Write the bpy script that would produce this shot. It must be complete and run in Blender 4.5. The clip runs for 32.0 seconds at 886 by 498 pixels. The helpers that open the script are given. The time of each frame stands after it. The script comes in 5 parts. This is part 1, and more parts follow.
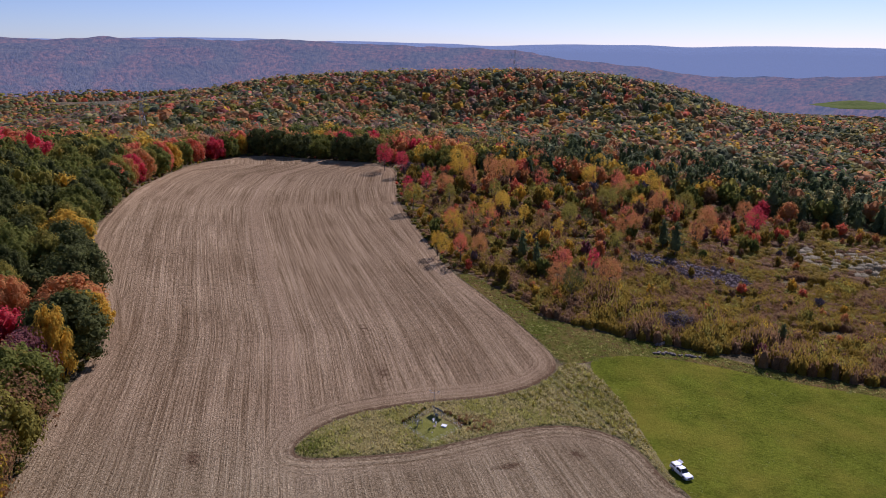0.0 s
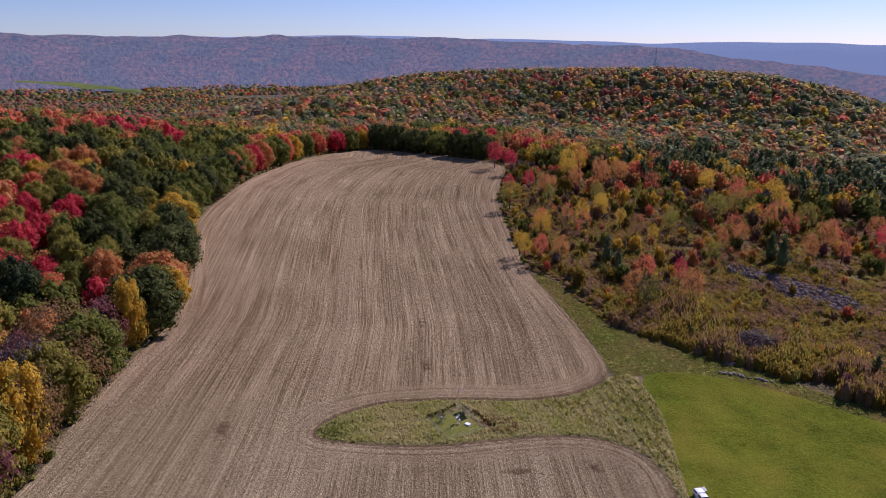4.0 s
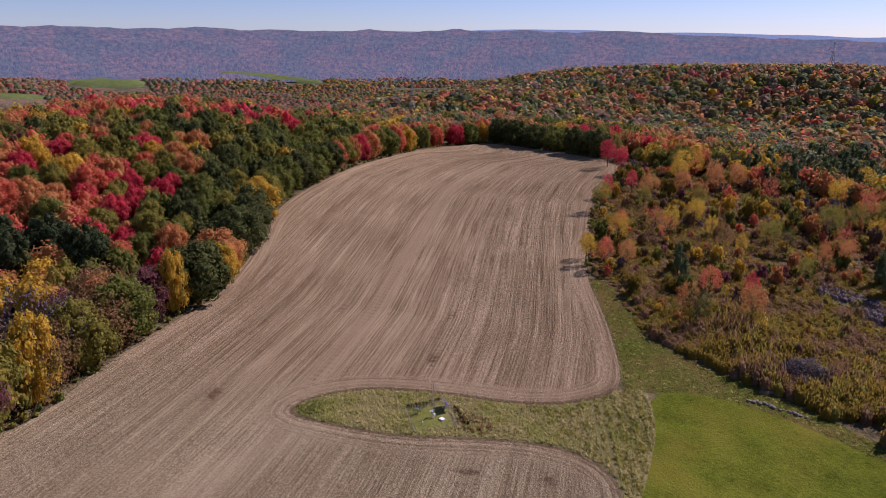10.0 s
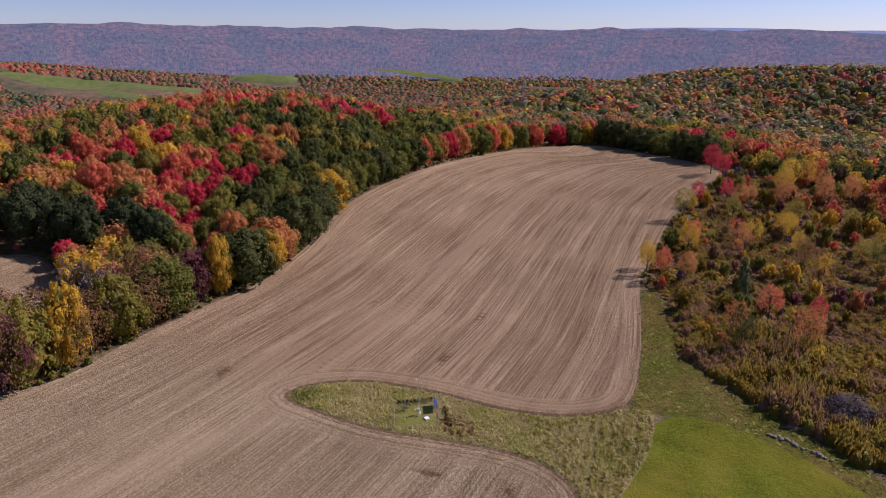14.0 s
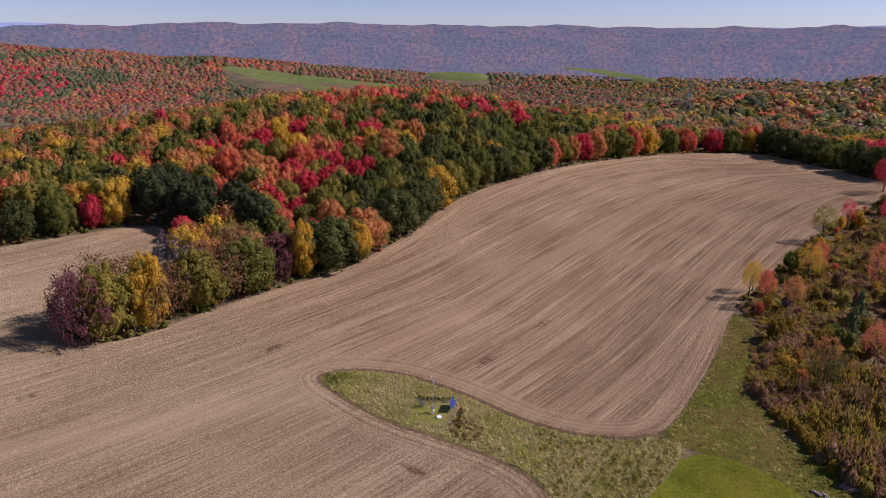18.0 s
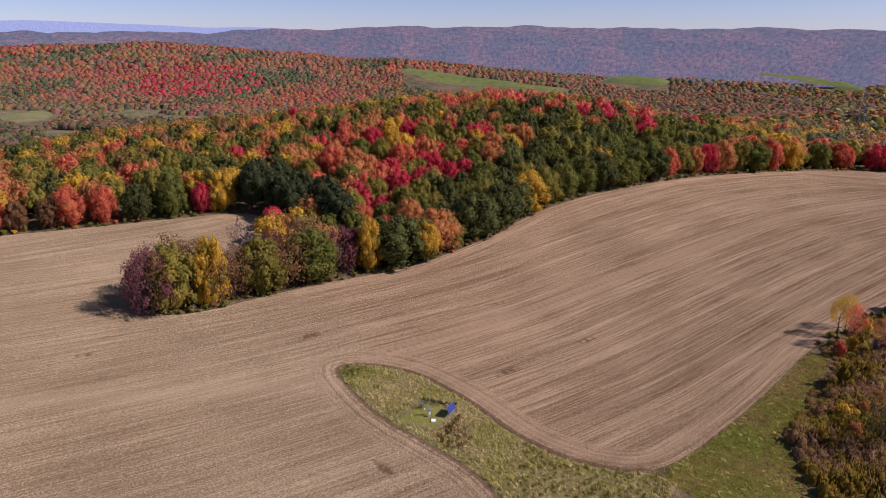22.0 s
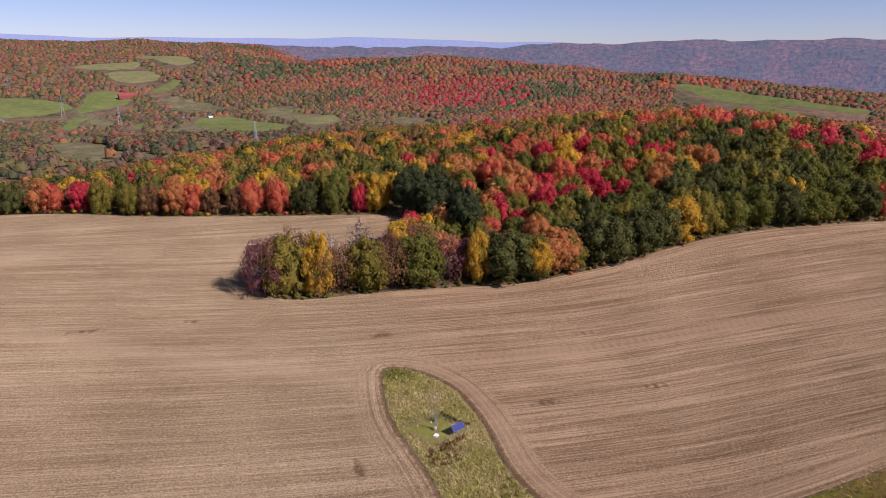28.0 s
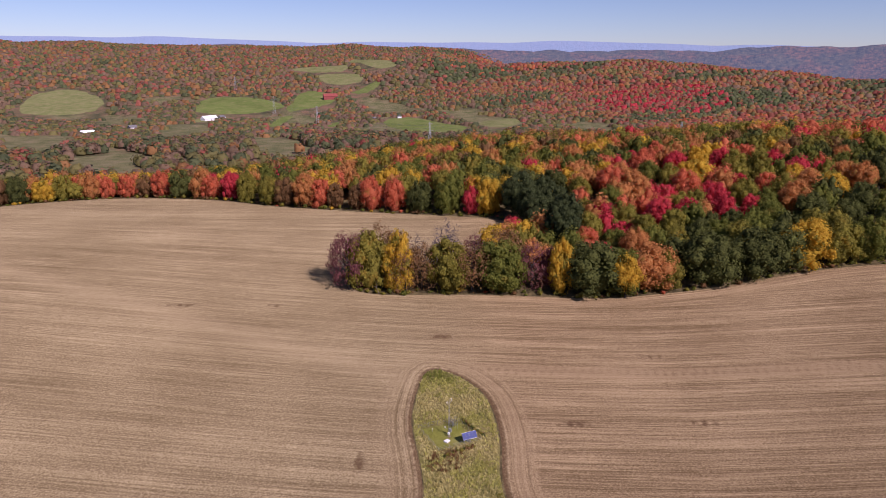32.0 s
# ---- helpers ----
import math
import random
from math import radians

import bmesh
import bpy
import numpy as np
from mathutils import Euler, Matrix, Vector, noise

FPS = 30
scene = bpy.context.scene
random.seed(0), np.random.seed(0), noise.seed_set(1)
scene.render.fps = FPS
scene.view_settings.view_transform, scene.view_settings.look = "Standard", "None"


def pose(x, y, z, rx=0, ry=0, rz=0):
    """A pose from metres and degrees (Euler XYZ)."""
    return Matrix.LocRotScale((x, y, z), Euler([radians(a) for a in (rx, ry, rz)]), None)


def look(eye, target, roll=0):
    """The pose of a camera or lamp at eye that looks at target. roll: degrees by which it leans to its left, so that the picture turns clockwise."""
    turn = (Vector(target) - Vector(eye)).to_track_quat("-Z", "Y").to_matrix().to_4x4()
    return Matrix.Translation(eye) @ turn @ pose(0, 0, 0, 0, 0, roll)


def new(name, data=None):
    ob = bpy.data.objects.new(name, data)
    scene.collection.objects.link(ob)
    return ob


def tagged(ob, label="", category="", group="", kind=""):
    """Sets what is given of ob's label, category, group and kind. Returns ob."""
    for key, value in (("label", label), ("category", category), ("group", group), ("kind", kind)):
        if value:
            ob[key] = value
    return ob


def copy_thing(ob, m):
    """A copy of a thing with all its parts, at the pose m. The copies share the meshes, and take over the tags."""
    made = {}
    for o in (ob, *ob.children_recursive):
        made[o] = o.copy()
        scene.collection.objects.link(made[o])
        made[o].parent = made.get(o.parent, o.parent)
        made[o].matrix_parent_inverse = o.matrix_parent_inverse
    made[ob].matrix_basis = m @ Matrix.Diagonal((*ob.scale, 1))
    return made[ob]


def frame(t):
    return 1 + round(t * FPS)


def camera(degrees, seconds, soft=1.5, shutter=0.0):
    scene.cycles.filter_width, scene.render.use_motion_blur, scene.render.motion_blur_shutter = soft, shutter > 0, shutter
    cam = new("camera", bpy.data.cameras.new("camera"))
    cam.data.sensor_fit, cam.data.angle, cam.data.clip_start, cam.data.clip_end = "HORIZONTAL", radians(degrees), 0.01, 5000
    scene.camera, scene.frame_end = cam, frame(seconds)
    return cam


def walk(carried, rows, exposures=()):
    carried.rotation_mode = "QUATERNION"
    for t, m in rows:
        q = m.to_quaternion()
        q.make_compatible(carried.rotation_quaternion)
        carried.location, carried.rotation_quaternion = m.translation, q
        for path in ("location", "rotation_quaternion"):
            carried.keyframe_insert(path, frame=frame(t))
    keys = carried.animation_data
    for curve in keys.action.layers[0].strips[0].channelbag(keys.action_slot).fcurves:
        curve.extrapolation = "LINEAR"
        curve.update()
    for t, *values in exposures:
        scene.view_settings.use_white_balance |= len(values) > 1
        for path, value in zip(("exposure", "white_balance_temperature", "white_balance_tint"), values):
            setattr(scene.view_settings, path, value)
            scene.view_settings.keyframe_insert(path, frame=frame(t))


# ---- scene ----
cam = camera(63.92, 32.0, soft=0.95)
# seconds, east, north, height, compass heading, tilt below the level
ORBIT = [
    (0, -85.41, 130.10, 90.07, 147.014, 15.890),
    (0.5, -88.37, 128.15, 90.08, 146.043, 15.921),
    (1, -91.23, 126.17, 90.09, 145.014, 15.934),
    (1.5, -94.00, 124.14, 90.10, 143.465, 15.943),
    (2, -96.69, 122.08, 90.10, 141.401, 15.918),
    (2.5, -99.32, 119.96, 90.11, 139.495, 15.946),
    (3, -101.91, 117.78, 90.12, 137.680, 15.967),
    (3.5, -104.44, 115.54, 90.12, 136.164, 16.017),
    (5.5, -114.27, 105.80, 90.13, 131.051, 16.182),
    (6, -116.66, 103.14, 90.13, 129.961, 16.251),
    (6.5, -119.04, 100.37, 90.13, 128.996, 16.278),
    (7, -121.38, 97.50, 90.13, 127.904, 16.287),
    (7.5, -123.70, 94.51, 90.13, 126.777, 16.328),
    (8, -125.99, 91.40, 90.12, 125.518, 16.367),
    (8.5, -128.25, 88.18, 90.12, 124.223, 16.408),
    (9, -130.46, 84.83, 90.12, 123.006, 16.428),
    (9.5, -132.63, 81.36, 90.11, 121.708, 16.454),
    (10, -134.75, 77.76, 90.11, 120.406, 16.494),
    (10.5, -136.82, 74.03, 90.10, 118.984, 16.508),
    (11, -138.81, 70.17, 90.10, 117.536, 16.531),
    (11.5, -140.73, 66.19, 90.09, 116.091, 16.556),
    (12, -142.57, 62.09, 90.08, 114.620, 16.566),
    (12.5, -144.32, 57.86, 90.08, 113.038, 16.581),
    (13, -145.97, 53.52, 90.07, 111.530, 16.617),
    (13.5, -147.51, 49.07, 90.06, 109.976, 16.606),
    (15.5, -152.43, 30.25, 90.03, 103.335, 16.660),
    (16, -153.31, 25.33, 90.02, 101.346, 16.688),
    (16.5, -154.04, 20.34, 90.01, 98.831, 16.691),
    (17, -154.61, 15.30, 90.00, 96.528, 16.686),
    (17.5, -155.02, 10.21, 89.99, 94.298, 16.696),
    (18, -155.26, 5.08, 89.98, 92.428, 16.700),
    (18.5, -155.33, -0.08, 89.97, 90.611, 16.687),
    (19, -155.23, -5.25, 89.96, 88.761, 16.674),
    (19.5, -154.96, -10.43, 89.95, 86.891, 16.660),
    (20, -154.51, -15.61, 89.95, 85.091, 16.636),
    (20.5, -153.89, -20.77, 89.94, 83.276, 16.602),
    (21, -153.09, -25.90, 89.93, 81.389, 16.552),
    (21.5, -152.13, -31.00, 89.92, 79.473, 16.490),
    (22, -150.99, -36.06, 89.91, 77.540, 16.449),
    (22.5, -149.69, -41.06, 89.90, 75.325, 16.366),
    (23, -148.22, -46.00, 89.90, 73.093, 16.253),
    (23.5, -146.60, -50.87, 89.89, 71.173, 16.141),
    (24, -144.82, -55.67, 89.88, 69.366, 16.059),
    (24.5, -142.88, -60.38, 89.88, 67.604, 15.932),
    (25, -140.80, -65.01, 89.87, 66.195, 15.817),
    (25.5, -138.57, -69.55, 89.86, 64.850, 15.693),
    (27.5, -128.27, -86.73, 89.85, 56.527, 15.419),
    (28, -125.35, -90.78, 89.84, 54.653, 15.389),
    (28.5, -122.30, -94.73, 89.84, 52.879, 15.366),
    (29, -119.12, -98.57, 89.84, 50.819, 15.333),
    (29.5, -115.80, -102.32, 89.84, 48.620, 15.309),
    (30, -112.33, -105.97, 89.84, 46.756, 15.296),
    (30.5, -108.72, -109.52, 89.84, 45.086, 15.280),
    (31, -104.95, -112.97, 89.84, 43.453, 15.200),
    (31.5, -101.01, -116.33, 89.85, 41.054, 15.101),
    (32, -96.90, -119.59, 89.85, 38.507, 15.095)]
walk(cam, [(t, pose(x, y, z, 90 - tilt, 0, -head)) for t, x, y, z, head, tilt in ORBIT],
     [(0, 0.12, 5700, 35), (8, 0.16, 5850, 38), (16, 0.16, 6100, 39), (24, 0.23, 6300, 39), (28, 0.20, 6350, 39), (32, 0.12, 6350, 39)])

# ---------------------------------------------------------------- world, sun
SUN_AZ, SUN_EL = 178.0, 40.0
world = bpy.data.worlds.new("sky")
scene.world = world
world.use_nodes = True
_nt = world.node_tree
_sky = _nt.nodes.new("ShaderNodeTexSky")
_sky.sky_type = "NISHITA"
_sky.sun_disc = False
_sky.sun_elevation = radians(SUN_EL)
_sky.sun_rotation = radians(SUN_AZ)
_sky.air_density, _sky.dust_density, _sky.ozone_density, _sky.altitude = 1.0, 1.3, 4.5, 2500
_nt.links.new(_sky.outputs[0], _nt.nodes["Background"].inputs[0])
_nt.nodes["Background"].inputs[1].default_value = 0.080
sun = new("sun", bpy.data.lights.new("sun", "SUN"))
sun.data.energy, sun.data.angle, sun.data.color = 4.9, radians(0.53), (1.0, 0.96, 0.91)
_a, _e = radians(SUN_AZ), radians(SUN_EL)
sun.matrix_world = look((200 * math.sin(_a), 200 * math.cos(_a), 200 * math.tan(_e)), (0, 0, 0))

# ---------------------------------------------------------------- node helpers
rng = np.random.default_rng(7)


class Nodes:
    """Short hand for building a node material."""

    def __init__(self, name):
        self.mat = bpy.data.materials.new(name)
        self.mat.use_nodes = True
        self.nt = self.mat.node_tree
        self.bsdf = self.nt.nodes["Principled BSDF"]
        self.out = self.nt.nodes["Material Output"]

    def add(self, kind):
        return self.nt.nodes.new("ShaderNode" + kind)

    def put(self, value, sock):
        if hasattr(value, "is_linked"):
            self.nt.links.new(value, sock)
        elif isinstance(value, tuple) and len(value) == 3 and sock.type == "RGBA":
            sock.default_value = (*value, 1)
        else:
            sock.default_value = value

    def math(self, op, a, b=0.0, clamp=False):
        n = self.add("Math")
        n.operation, n.use_clamp = op, clamp
        self.put(a, n.inputs[0])
        self.put(b, n.inputs[1])
        return n.outputs[0]

    def noise(self, scale, detail=4, vec=None, rough=0.55):
        n = self.add("TexNoise")
        n.inputs["Scale"].default_value = scale
        n.inputs["Detail"].default_value = detail
        n.inputs["Roughness"].default_value = rough
        if vec is not None:
            self.put(vec, n.inputs["Vector"])
        return n.outputs[0]

    def ramp(self, fac, *stops):
        n = self.add("ValToRGB")
        els = n.color_ramp.elements
        while len(els) < len(stops):
            els.new(0.5)
        for el, (p, c) in zip(els, stops):
            el.position, el.color = p, (*c, 1)
        self.put(fac, n.inputs[0])
        return n.outputs[0]

    def mix(self, fac, a, b, blend="MIX"):
        n = self.add("Mix")
        n.data_type, n.blend_type = "RGBA", blend
        self.put(fac, n.inputs[0])
        self.put(a, n.inputs[6])
        self.put(b, n.inputs[7])
        return n.outputs[2]

    def pos(self, stretch=(1, 1, 1)):
        g = self.add("NewGeometry")
        m = self.add("Mapping")
        m.inputs["Scale"].default_value = stretch
        self.nt.links.new(g.outputs["Position"], m.inputs["Vector"])
        return m.outputs[0]

    def local(self):
        return self.add("TexCoord").outputs["Object"]

    def attr(self, name):
        n = self.add("Attribute")
        n.attribute_name = name
        return n.outputs["Fac"]

    def bump(self, height, dist=0.1, strength=0.6):
        n = self.add("Bump")
        n.inputs["Strength"].default_value = strength
        n.inputs["Distance"].default_value = dist
        self.put(height, n.inputs["Height"])
        self.nt.links.new(n.outputs[0], self.bsdf.inputs["Normal"])

    def done(self, color, rough=0.9, metal=0.0, spec=0.3, clods=0.0):
        self.bsdf.inputs["Diffuse Roughness"].default_value = clods
        self.put(color, self.bsdf.inputs["Base Color"])
        self.put(rough, self.bsdf.inputs["Roughness"])
        self.put(metal, self.bsdf.inputs["Metallic"])
        self.bsdf.inputs["Specular IOR Level"].default_value = spec
        return self.mat


def foliage(name, dark, light, translucent=0.56, turned=None, gain=1.3):
    """Leaf colour that varies from clump to clump and from tree to tree; turned: the colour of the leaves that are ahead or behind."""
    m = Nodes(name)
    dark, light = (tuple(min(0.8, c * gain) for c in v) for v in (dark, light))
    isl = m.add("NewGeometry").outputs["Random Per Island"]
    ob = m.add("ObjectInfo").outputs["Random"]
    big = m.noise(0.35, 3, m.pos())
    leaf = m.noise(1.9, 3, m.pos(), 0.7)
    f = m.math("ADD", m.math("MULTIPLY", isl, 0.34), m.math("ADD", m.math("MULTIPLY", ob, 0.16), m.math("MULTIPLY", m.math("SUBTRACT", big, 0.35), 0.5)))
    f = m.math("ADD", f, m.math("MULTIPLY", m.math("SUBTRACT", leaf, 0.36), 1.1))
    m.bump(leaf, 0.3, 0.6)
    col = m.ramp(f, (0.12, dark), (0.85, light))
    if turned:
        other = m.ramp(f, (0.12, tuple(c * 0.45 for c in turned)), (0.85, turned))
        t = m.math("ADD", m.noise(0.21, 2, m.pos()), m.math("ADD", m.math("MULTIPLY", isl, 0.10), m.math("MULTIPLY", ob, 0.10)))
        col = m.mix(m.ramp(t, (0.73, (0, 0, 0)), (0.80, (1, 1, 1))), col, other)
    m.done(col, 0.75, 0, 0.05)
    tr = m.add("BsdfTranslucent")
    m.put(col, tr.inputs[0])
    mx = m.add("MixShader")
    mx.inputs[0].default_value = translucent
    m.nt.links.new(m.bsdf.outputs[0], mx.inputs[1])
    m.nt.links.new(tr.outputs[0], mx.inputs[2])
    m.nt.links.new(mx.outputs[0], m.out.inputs[0])
    return m.mat


LEAF = {
    "crimson": foliage("leaf_crimson", (0.27, 0.02, 0.03), (0.62, 0.085, 0.095), turned=(0.62, 0.16, 0.11)),
    "red": foliage("leaf_red", (0.35, 0.07, 0.035), (0.70, 0.21, 0.10), turned=(0.58, 0.28, 0.08)),
    "orange": foliage("leaf_orange", (0.31, 0.125, 0.04), (0.63, 0.30, 0.105), turned=(0.50, 0.34, 0.08), gain=1.15),
    "gold": foliage("leaf_gold", (0.29, 0.17, 0.02), (0.62, 0.41, 0.05), turned=(0.34, 0.31, 0.06)),
    "olive": foliage("leaf_olive", (0.10, 0.088, 0.018), (0.31, 0.27, 0.05), turned=(0.46, 0.33, 0.06)),
    "green": foliage("leaf_green", (0.055, 0.067, 0.014), (0.190, 0.197, 0.040), turned=(0.30, 0.25, 0.05)),
    "dark": foliage("leaf_dark_green", (0.030, 0.037, 0.012), (0.106, 0.113, 0.031), 0.4, turned=(0.17, 0.19, 0.05)),
    # dark green deepened further, so that the colour itself carries the group's shade
    "hemlock": foliage("leaf_hemlock", (0.016, 0.024, 0.010), (0.060, 0.072, 0.026), 0.25),
    "pine": foliage("leaf_pine", (0.04, 0.054, 0.022), (0.14, 0.165, 0.062), 0.4),
    "maroon": foliage("leaf_maroon", (0.10, 0.035, 0.04), (0.28, 0.115, 0.105), turned=(0.34, 0.17, 0.09)),
    "brown": foliage("leaf_brown", (0.10, 0.05, 0.022), (0.30, 0.17, 0.075), turned=(0.36, 0.28, 0.07)),
    # autumn colours for distant woods, paled and dulled in place of haze
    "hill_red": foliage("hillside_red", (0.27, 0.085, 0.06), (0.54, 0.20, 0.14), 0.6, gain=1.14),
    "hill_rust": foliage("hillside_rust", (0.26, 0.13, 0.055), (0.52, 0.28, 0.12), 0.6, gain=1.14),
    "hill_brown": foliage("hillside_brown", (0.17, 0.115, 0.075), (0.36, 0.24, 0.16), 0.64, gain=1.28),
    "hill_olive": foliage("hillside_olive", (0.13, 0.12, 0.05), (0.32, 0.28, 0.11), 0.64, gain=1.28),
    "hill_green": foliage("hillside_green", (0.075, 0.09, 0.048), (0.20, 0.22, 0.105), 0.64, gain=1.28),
    "grey": foliage("twig_grey", (0.075, 0.058, 0.056), (0.22, 0.175, 0.168), 0.1, gain=0.95),
}
LEAF["straw"] = foliage("dry_grass", (0.34, 0.285, 0.10), (0.62, 0.54, 0.24), 0.4, gain=1.15)
LEAF["grass"] = foliage("long_grass", (0.26, 0.25, 0.06), (0.54, 0.50, 0.15), 0.4, gain=1.15)
LEAF["lush"] = foliage("lush_grass", (0.085, 0.098, 0.018), (0.215, 0.23, 0.045), 0.4, gain=1.3)
LEAF["willow"] = foliage("willow_leaf", (0.155, 0.108, 0.018), (0.44, 0.305, 0.045), 0.6, gain=0.84)
LEAF["sedge"] = foliage("pale_sedge", (0.27, 0.23, 0.13), (0.54, 0.47, 0.29), 0.35, gain=0.82)
LEAF["rust"] = foliage("rust_scrub", (0.19, 0.105, 0.05), (0.48, 0.29, 0.14), 0.45, gain=0.72)
COLOURS = list(LEAF)


def bark_material():
    m = Nodes("bark")
    n = m.noise(3.0, 5, m.pos((1, 1, 0.25)))
    m.bump(n, 0.05)
    return m.done(m.ramp(n, (0.3, (0.035, 0.028, 0.022)), (0.7, (0.13, 0.11, 0.09))), 0.9)


BARK = bark_material()

# ---------------------------------------------------------------- the lie of the land
GX, GY, GS = np.linspace(-260, 520, 8), np.linspace(-520, 390, 9), 115.0
SWELL = [
    [-4.4, -3.2, -0.3, 4.4, 8.8, -3.8, -7.2, 21.9],
    [-5.6, -0.2, -1.7, -5.1, 0.0, -1.1, -3.2, 14.8],
    [-5.9, 2.2, -5.2, 1.2, 8.6, 5.5, 4.6, 16.1],
    [-0.1, 0.3, -9.0, 10.7, -4.8, -2.4, -5.0, 1.2],
    [0.6, -1.5, -3.5, 11.4, -16.1, 15.2, 8.3, -5.9],
    [-3.9, 1.8, -2.3, -6.0, 1.9, 27.0, 12.9, 4.4],
    [-2.2, 4.1, 8.9, -2.4, 8.4, -0.9, -12.4, 2.3],
    [1.0, -1.9, 2.4, 0.6, 19.4, 8.0, -5.7, 4.6],
    [2.9, 7.2, 9.6, -11.7, -11.6, -2.0, 0.6, 5.2]]
# far hills: east, north, height over the valley, two half widths, turn in degrees
HILLS = [(1380, 1350, 88, 480, 330, -30), (1640, 800, 46, 300, 330, 0), (1840, 380, 26, 260, 260, 0),
         (520, 1900, 26, 300, 260, 0)]
VALLEY = -26.0


def smooth(a, b, v):
    s = np.clip((v - a) / (b - a), 0, 1)
    return s * s * (3 - 2 * s)


def height(x, y):
    """Ground height in metres, for numbers or arrays."""
    x, y = np.asarray(x, float), np.asarray(y, float)
    near = 0.0 * x
    for b, row in zip(GY, SWELL):
        ky = np.exp(-(y - b) ** 2 / (2 * GS * GS))
        for a, c in zip(GX, row):
            near = near + c * ky * np.exp(-(x - a) ** 2 / (2 * GS * GS))
    far = VALLEY + 0.0 * x
    for hx, hy, hh, sx, sy, tw in HILLS:
        c, s = math.cos(radians(tw)), math.sin(radians(tw))
        u, v = (x - hx) * c + (y - hy) * s, (y - hy) * c - (x - hx) * s
        far = far + hh * np.exp(-0.5 * ((u / sx) ** 2 + (v / sy) ** 2))
    r, az = np.hypot(x, y), np.degrees(np.arctan2(x, y)) % 360
    # the wooded hill behind the field, falling away to the south
    crest = np.interp(az, [98, 110, 117, 122, 128, 133, 140, 155, 163, 168, 172, 176, 185, 230], [0, 12, 28, 44, 60, 69, 74, 77, 70, 56, 36, 22, 18, 14])
    far = far + crest * np.exp(-np.where(r < 790, (r - 790) / 260, (r - 790) / 330) ** 2)
    far = far - 45 * smooth(1000, 1700, r) * smooth(143, 163, az) * (1 - smooth(230, 260, az))
    far = far + 70 * smooth(174, 192, az) * smooth(1900, 2900, r) * (az < 300)
    top = np.interp(az, [0, 20, 38, 46, 60, 70, 76, 89, 101, 113, 126, 137, 142, 153, 157, 163, 168, 185, 260, 330, 360],
                    [140, 132, 122, 112, 122, 143, 157, 143, 136, 121, 123, 112, 84, 78, 42, 0, -45, -30, 120, 140, 140])
    lo = np.interp(az, [0, 38, 52, 100, 140, 165, 345, 360], [1350, 1450, 2700, 2500, 2300, 2500, 2500, 1350])
    hi = np.interp(az, [0, 38, 52, 100, 140, 165, 345, 360], [2900, 3000, 4400, 4200, 4000, 4000, 4000, 2900])
    far = far + (top - VALLEY) * smooth(lo, hi, r) - 40 * smooth(hi + 500, hi + 1400, r)
    roll = 0.0 * x
    for k, (wl, am) in enumerate(((900, 7), (610, 6), (420, 5), (270, 4), (180, 2.5))):
        t = 1.3 + 2.1 * k
        roll = roll + am * np.sin((x * math.cos(t) + y * math.sin(t)) * 6.283 / wl + k) * np.sin((y * math.cos(t) - x * math.sin(t)) * 6.283 / (wl * 1.3) + 2 * k)
    far = far + roll * smooth(700, 1500, r) * (0.7 + 0.5 * smooth(2500, 4000, r))
    w = 1 - smooth(400, 640, np.hypot(x - 130, y + 65))
    return near * w + far * (1 - w)


# outlines on the ground, east and north in metres
FIELD = [(-300, 150), (-57, -7), (-52, -11), (-43, -20), (-35, -23), (-26, -21), (-18, -14), (-11, -3), (-3, 12), (7, 23), (17, 32), (21, 29), (22.8, 22), (22, 12),
         (17.7, 3), (9.2, -9.2), (-1.4, -20.2), (-7.5, -31), (-10, -43), (-8, -53), (2, -62), (20, -75), (40, -88), (60, -100), (93, -130), (133, -167), (158, -195),
         (208, -265), (265, -249), (318, -230), (308, -172), (270, -121), (231, -72), (190, -29), (161, -7), (129, 8), (111, 20), (94, 31), (74, 55),
         (55, 72), (36, 85), (31, 96)]
FIELD += [(36, 108), (60, 98), (90, 92), (115, 98), (127, 110), (104, 143), (77, 182), (56, 220), (45, 267), (20, 320), (-40, 325), (-120, 310), (-300, 300)]
ISLAND = [(17, 31.6), (20.7, 28.8), (22.3, 22), (21.5, 12), (17.2, 3), (8.7, -9.0), (-1.9, -20), (-7.9, -31), (-10.4, -43), (-8.6, -53), (-14, -57.5),
          (-28, -46), (-39, -32), (-50, -17), (-57, -8), (-52, -11.4), (-43, -20.4), (-35, -23.4), (-26, -21.4), (-17.8, -14.2), (-10.7, -3), (-2.7, 11.8), (7, 22.6)]
MEADOW = [(-14, -57.5), (-28, -46), (-39, -32), (-50, -17), (-57, -8), (-100, 22), (-300, 130), (-300, -100), (-120, -96), (-92, -92), (-66, -85), (-44, -82),
          (-29, -76), (-19, -69)]
VERGE = [(-14, -57.5), (-8.6, -53), (1.6, -62.4), (19.7, -75.4), (39.7, -88.4), (58, -99.5), (52, -104), (31, -93), (12, -83), (-4, -83), (-20, -86), (-40, -90), (-62, -92),
         (-92, -99), (-120, -104), (-120, -96), (-92, -92), (-66, -85), (-44, -82), (-29, -76), (-19, -69)]
BRUSH = [(208, -258), (160, -192), (135, -165), (93, -131), (60, -104), (31, -93), (12, -83), (-20, -86), (-62, -92), (-120, -104), (-220, -110), (-260, -330), (-85, -318), (-38, -312), (10, -312),
         (65, -308), (100, -274), (140, -268), (190, -262)]


